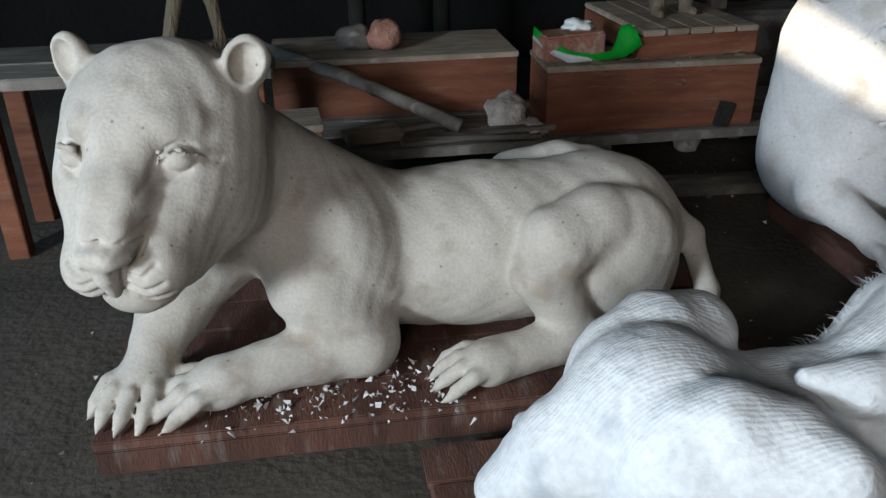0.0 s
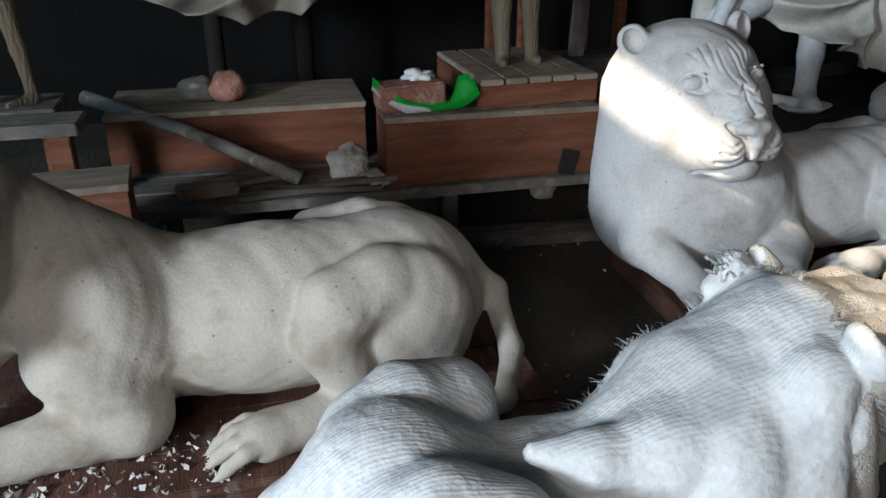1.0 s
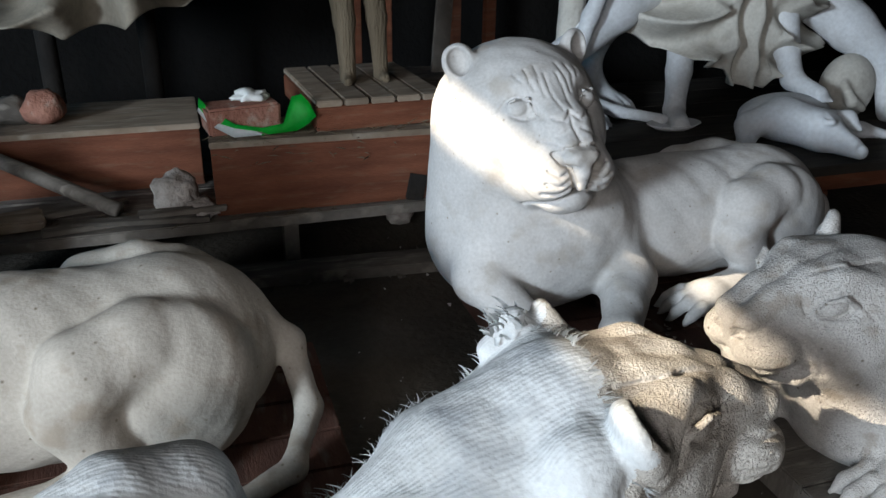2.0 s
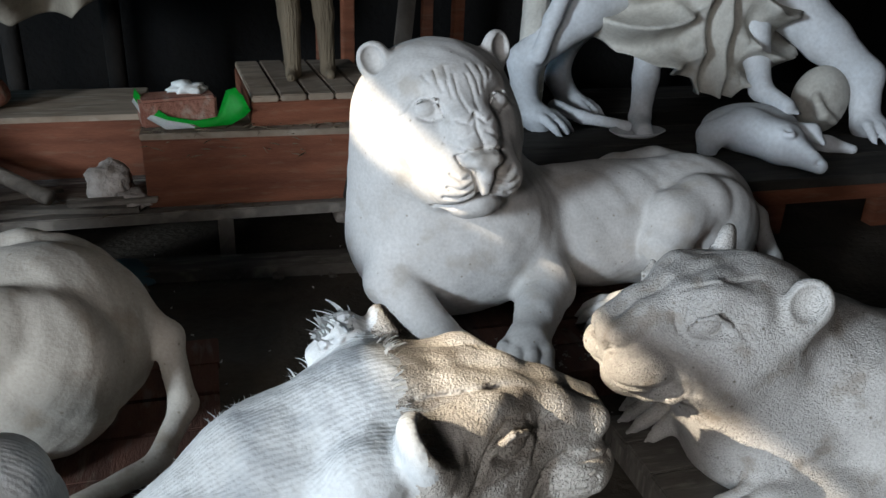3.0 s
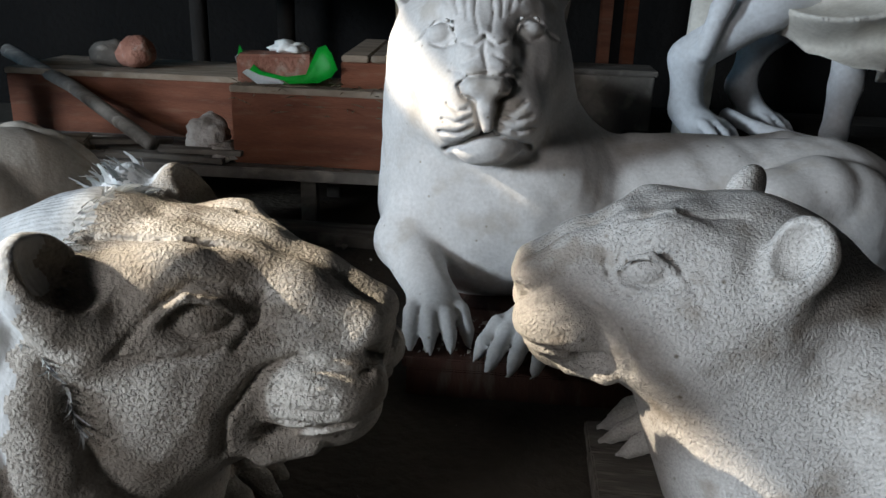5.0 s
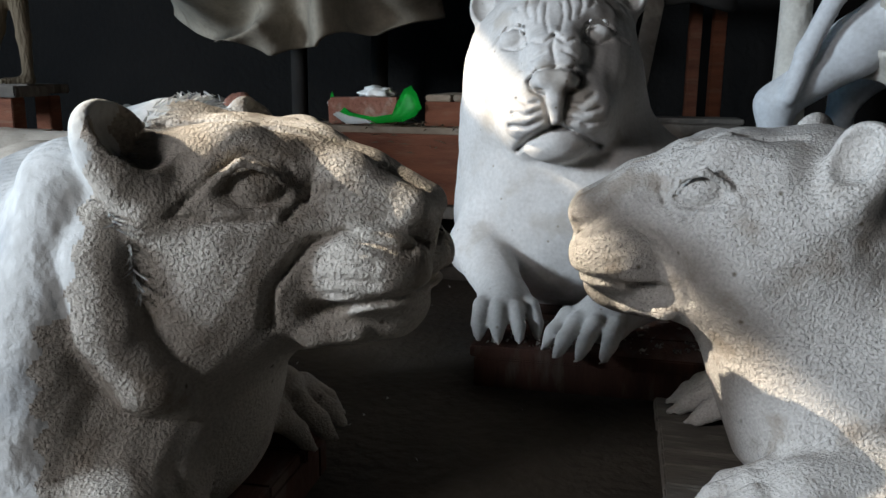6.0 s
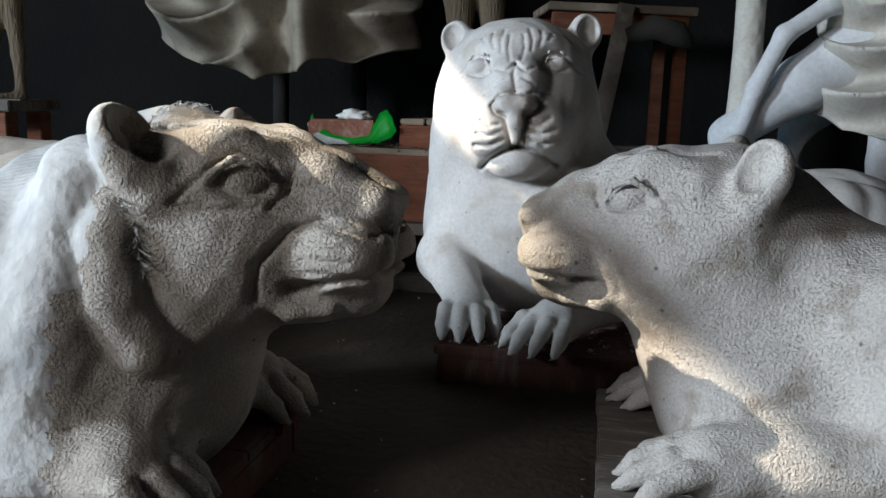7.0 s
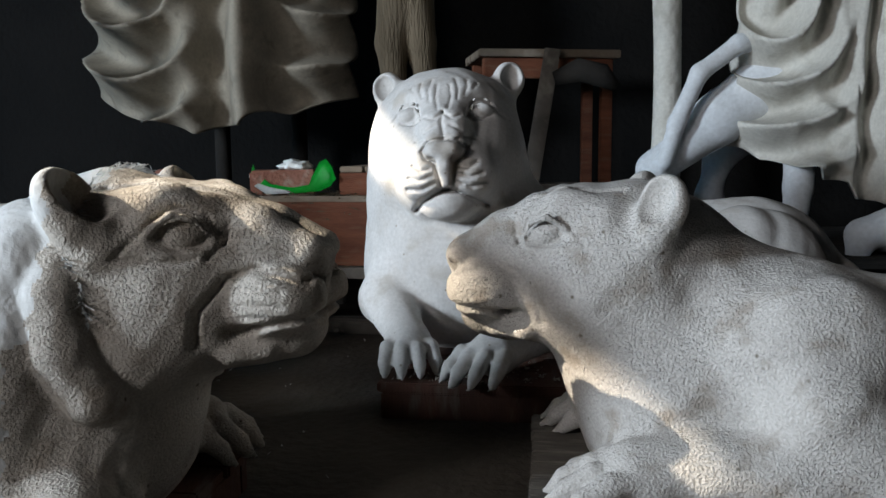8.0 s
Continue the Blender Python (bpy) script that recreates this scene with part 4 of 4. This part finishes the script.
for x in (-0.9, -0.2, 0.3, 0.95):
    for y in (-0.71, 0.5):
        part("leg", box(x - 0.04, x + 0.04, y - 0.03, y + 0.03, 0, 0.119, 0.003), RED_WOOD, platform)


def east_hem(u):
    return 0.40 + 0.20 * (1 - u) ** 3 + (0.05 if 0.40 < u < 0.62 else 0.10) - 0.09 + 0.015 * abs(math.sin(30 * u)) + 0.18 * max(0, u - 0.7)


g2 = gown("gown", 1.10, 2.05, 1.72, 1.9, east_hem, [(1.22, 1.15, 24, 0.19), (1.93, 1.2, 24, 0.19)], (1.56, 0.13, 80), [DRAPE], "", 0.085, 0.24)
feet = Clay((1.0, 1.0, 0.2), (2.2, 1.8, 0.9), 0.012)
one = Matrix()
feet.limb(one, [(1.36, 1.62, 0.85), (1.34, 1.58, 0.45), (1.32, 1.55, 0.30)], [0.08, 0.055, 0.045], 0.02)
feet.limb(one, [(1.32, 1.55, 0.275), (1.27, 1.42, 0.262)], [0.045, 0.04], 0.03)
feet.limb(one, [(1.80, 1.60, 0.85), (1.78, 1.45, 0.55), (1.76, 1.36, 0.44)], [0.08, 0.055, 0.045], 0.02)
feet.limb(one, [(1.76, 1.36, 0.435), (1.79, 1.22, 0.40)], [0.042, 0.036], 0.03)
for k in range(5):
    feet.limb(one, [(1.245 + 0.014 * k, 1.42, 0.262), (1.232 + 0.016 * k, 1.375 + 0.006 * abs(k - 3), 0.252)], [0.011, 0.009], 0.004)
    feet.limb(one, [(1.765 + 0.014 * k, 1.22, 0.395), (1.765 + 0.016 * k, 1.175 + 0.006 * abs(k - 3), 0.378)], [0.011, 0.009], 0.004)
fv, fq = feet.skin()
fverts = [g2.verts.new(p) for p in fv]
for q in fq:
    g2.faces.new([fverts[k] for k in q]).material_index = 1
tall = part("draped_statue", g2, DRAPE, smooth=True)
tall.data.materials.append(WHITE)
tagged(tall, "standing clay statue in a pleated gown with whitened feet", "statue")


def beast_shape(c):
    i = Matrix()
    c.limb(i, [(0.87, 1.60, 0.262), (0.81, 1.63, 0.34), (0.80, 1.64, 0.52), (1.05, 1.66, 0.72), (1.35, 1.72, 0.92), (1.8, 1.85, 0.98)], [0.055, 0.055, 0.065, 0.10, 0.15, 0.17], 0.04)
    paw(c, pose(0.84, 1.60, 0.237, 0, 0, -40), 1.4)
    c.limb(i, [(1.12, 1.83, 0.28), (1.06, 1.88, 0.40), (1.10, 1.9, 0.55), (1.4, 1.9, 0.85)], [0.06, 0.05, 0.055, 0.12], 0.04)
    paw(c, pose(1.12, 1.83, 0.237, 0, 0, -40), 1.2)
    c.limb(i, [(0.83, 1.56, 0.55), (0.87, 1.55, 0.70), (0.95, 1.55, 0.89), (1.10, 1.58, 1.0), (1.3, 1.66, 1.02)], [0.032, 0.034, 0.034, 0.036, 0.04], 0.02)
    c.limb(i, [(0.98, 1.70, 0.31), (1.08, 1.62, 0.275), (1.24, 1.50, 0.262)], [0.03, 0.027, 0.022], 0.02)
    c.limb(i, [(1.9, 1.75, 0.9), (2.15, 1.5, 0.62), (2.30, 1.38, 0.48), (2.28, 1.30, 0.28)], [0.15, 0.10, 0.07, 0.06], 0.04)
    paw(c, pose(2.28, 1.29, 0.237, 0, 0, -90), 1.4)


figure("lion_statue", (0.68, 1.1, 0.22), (2.5, 2.2, 1.3), 0.012, beast_shape, [WHITE], "whitened clay lion statue striding behind a gowned figure", "statue")


def buffalo_shape(c):
    i = Matrix()
    c.ball(i, (1.66, 1.25, 0.31), (0.21, 0.15, 0.095), 0.04)
    c.limb(i, [(1.58, 1.16, 0.325), (1.63, 1.0, 0.315), (1.69, 0.85, 0.268)], [0.092, 0.078, 0.030], 0.03)
    c.limb(i, [(1.56, 1.10, 0.345), (1.60, 0.98, 0.350), (1.665, 0.86, 0.300)], [0.055, 0.045, 0.022], 0.02)
    c.limb(i, [(1.52, 1.16, 0.34), (1.44, 1.19, 0.30), (1.42, 1.17, 0.245)], [0.060, 0.055, 0.040], 0.02)
    c.limb(i, [(1.70, 1.08, 0.345), (1.77, 1.02, 0.350), (1.79, 0.97, 0.315)], [0.035, 0.030, 0.012], 0.02)
    c.ball(i, (1.592, 0.935, 0.372), (0.026, 0.034, 0.018), 0.012)
    c.ball(i, (1.588, 0.930, 0.388), (0.012, 0.018, 0.010), 0.004, cut=True)
    c.ball(i, (1.668, 0.838, 0.285), (0.012, 0.010, 0.010), 0.004, cut=True)
    c.limb(i, [(1.80, 1.22, 0.28), (1.95, 1.12, 0.262), (2.02, 1.06, 0.255)], [0.045, 0.030, 0.020], 0.03)


figure("buffalo_statue", (1.3, 0.75, 0.22), (2.15, 1.5, 0.50), 0.0085, buffalo_shape, [WHITE], "whitened clay buffalo statue lying under a statue's foot", "statue")


def dish_shape():
    bm = bmesh.new()
    rings = []
    for r, z in ((0.0, 0.006), (0.085, 0.006), (0.125, 0.024), (0.130, 0.022), (0.090, 0.0), (0.0, 0.0)):
        rings.append([bm.verts.new((max(r, 0.001) * math.cos(math.tau * k / 40), max(r, 0.001) * 0.62 * math.sin(math.tau * k / 40), z)) for k in range(40)])
    for a, b in zip(rings, rings[1:]):
        for k in range(40):
            bm.faces.new((a[k], a[(k + 1) % 40], b[(k + 1) % 40], b[k]))
    return bm


dish = tagged(part("dish", dish_shape(), WHITE, smooth=True), "shallow pale bluish dish on the platform", "dish")
dish.matrix_world = pose(1.26, 1.45, 0.236, 0, 0, 4)


def mask_shape(c):
    i = Matrix()
    c.ball(i, (2.12, 1.42, 0.37), (0.13, 0.10, 0.15), 0.03)
    c.limb(i, [(2.03, 1.34, 0.40), (2.06, 1.31, 0.33), (2.12, 1.31, 0.30)], [0.02, 0.025, 0.02], 0.02)


figure("unfinished_head", (1.9, 1.25, 0.22), (2.35, 1.6, 0.6), 0.011, mask_shape, [DRAPE], "rough unfinished clay lump beside the statues", "clay block")


def scaly_trunk():
    """An upright trunk with a net of scored diamonds."""
    bm = bmesh.new()
    sides, rings = 48, 150
    last = None
    for r in range(rings + 1):
        z = 0.235 + 1.7 * r / rings
        row = []
        for k in range(sides):
            a = 2 * math.pi * k / sides
            g = min(abs(math.sin(4 * a + z * 34)), abs(math.sin(4 * a - z * 34)))
            rad = 0.058 - 0.006 * math.exp(-(g / 0.22) ** 2) + 0.004 * math.sin(z * 5)
            row.append(bm.verts.new((rad * math.cos(a) + 0.02 * math.sin(z * 2.2), rad * math.sin(a), z)))
        if last:
            for k in range(sides):
                bm.faces.new((last[k], last[(k + 1) % sides], row[(k + 1) % sides], row[k]))
        last = row
    bm.faces.new(last)
    return bm


trunk = tagged(part("scaly_trunk", scaly_trunk(), DRAPE, smooth=True), "upright grey clay trunk scored with diamond scales", "statue")
trunk.matrix_world = pose(0.83, 1.68, 0)

# ---------------------------------------------------------------- table, board and roll at the back
table = thing("work_table", "dusty wooden table with a thick top, deep in shade", "table", at=pose(0.34, 2.15, 0, 0, 0, 14))
part("top", box(-0.32, 0.32, -0.20, 0.20, 1.01, 1.045, 0.004, 0.003), DUSTY_WOOD, table)
part("apron", box(-0.29, 0.29, -0.17, -0.15, 0.92, 1.009, 0.003), RED_WOOD, table)
for x in (-0.27, 0.27):
    for y in (-0.14, 0.15):
        part("leg", box(x - 0.025, x + 0.025, y - 0.02, y + 0.02, 0, 1.009, 0.003), RED_WOOD, table)
board = tagged(part("leaning_board", box(-0.035, 0.035, -0.012, 0.012, 0, 0.62, 0.003), GREY_WOOD), "narrow grey board leaning against a table", "board")
board.matrix_world = pose(0.30, 1.78, 0.445, -14, 9, 0)
chest = thing("storage_box", "dark wooden box against the back wall", "box", at=pose(0.42, 1.9, 0))
part("body", box(-0.3, 0.28, -0.2, 0.0, 0, 0.44, 0.005), GREY_WOOD, chest)
part("lid", box(-0.31, 0.29, -0.21, 0.01, 0.4405, 0.46, 0.004), GREY_WOOD, chest)
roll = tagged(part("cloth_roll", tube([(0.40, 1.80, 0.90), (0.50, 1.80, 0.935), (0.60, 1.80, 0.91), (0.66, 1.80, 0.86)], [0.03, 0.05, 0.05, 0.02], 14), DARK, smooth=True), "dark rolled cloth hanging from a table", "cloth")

# ---------------------------------------------------------------- crumbs, straw and threads
def scatter(name, count, place, size, mat, label, category, long=False):
    bm = bmesh.new()
    for _ in range(count):
        p = Vector(place())
        s = random.uniform(*size)
        if long:
            a, e = random.uniform(0, math.tau), random.uniform(-0.25, 0.4)
            way = Vector((math.cos(a), math.sin(a), e)) * s
            side = Vector((-math.sin(a), math.cos(a), 0)) * 0.0011
            vs = [bm.verts.new(p + q) for q in (-side, side, way + side * 0.4, way * 0.5 + Vector((0, 0, 0.004)))]
            bm.faces.new((vs[0], vs[1], vs[2]))
            bm.faces.new((vs[0], vs[2], vs[3]))
        else:
            vs = [bm.verts.new(p + Vector([random.uniform(-1, 1) for _ in range(3)]) * s + Vector((0, 0, s * 0.4))) for _ in range(4)]
            for t in ((0, 1, 2), (0, 2, 3), (0, 3, 1), (1, 3, 2)):
                bm.faces.new([vs[k] for k in t])
    return tagged(part(name, bm, mat), label, category, kind="stuff")


U = random.uniform
scatter("plaster_crumbs", 260, lambda: (U(-1.75, -1.15), -0.19 + random.gauss(0, 0.05) - 0.02, TOP + 0.002), (0.003, 0.011), CLAY, "pale dry clay crumbs on the plinth", "crumbs")
scatter("floor_crumbs", 320, lambda: (U(-2.2, 1.0), U(-1.2, 1.2), 0.001), (0.002, 0.008), CLAY, "small pale crumbs strewn over the floor", "crumbs")
scatter("plinth_crumbs", 120, lambda: (U(0.02, 0.45), U(0.02, 0.2), TOP + 0.002), (0.002, 0.008), EARTHY, "dark clay crumbs round the paws", "crumbs")
scatter("loose_straw", 160, lambda: (U(-0.68, 0.08), U(0.99, 1.2), 0.449), (0.02, 0.07), STRAW, "loose straw ends on the crate", "straw", True)
scatter("bench_straw", 140, lambda: (U(-1.3, 0.3), U(0.97, 1.1), 0.203), (0.02, 0.08), STRAW, "loose straw ends on the bench", "straw", True)
scatter("crate_straw", 60, lambda: (U(-0.66, 0.06), 0.994, U(0.36, 0.447)), (0.02, 0.06), STRAW, "straw ends and threads hanging on the crate's front", "straw", True)
scatter("rubble", 90, lambda: (U(-1.2, 0.2), U(0.8, 1.0), 0.004), (0.006, 0.020), GREY_WOOD, "dusty rubble and chips under the bench", "rubble")
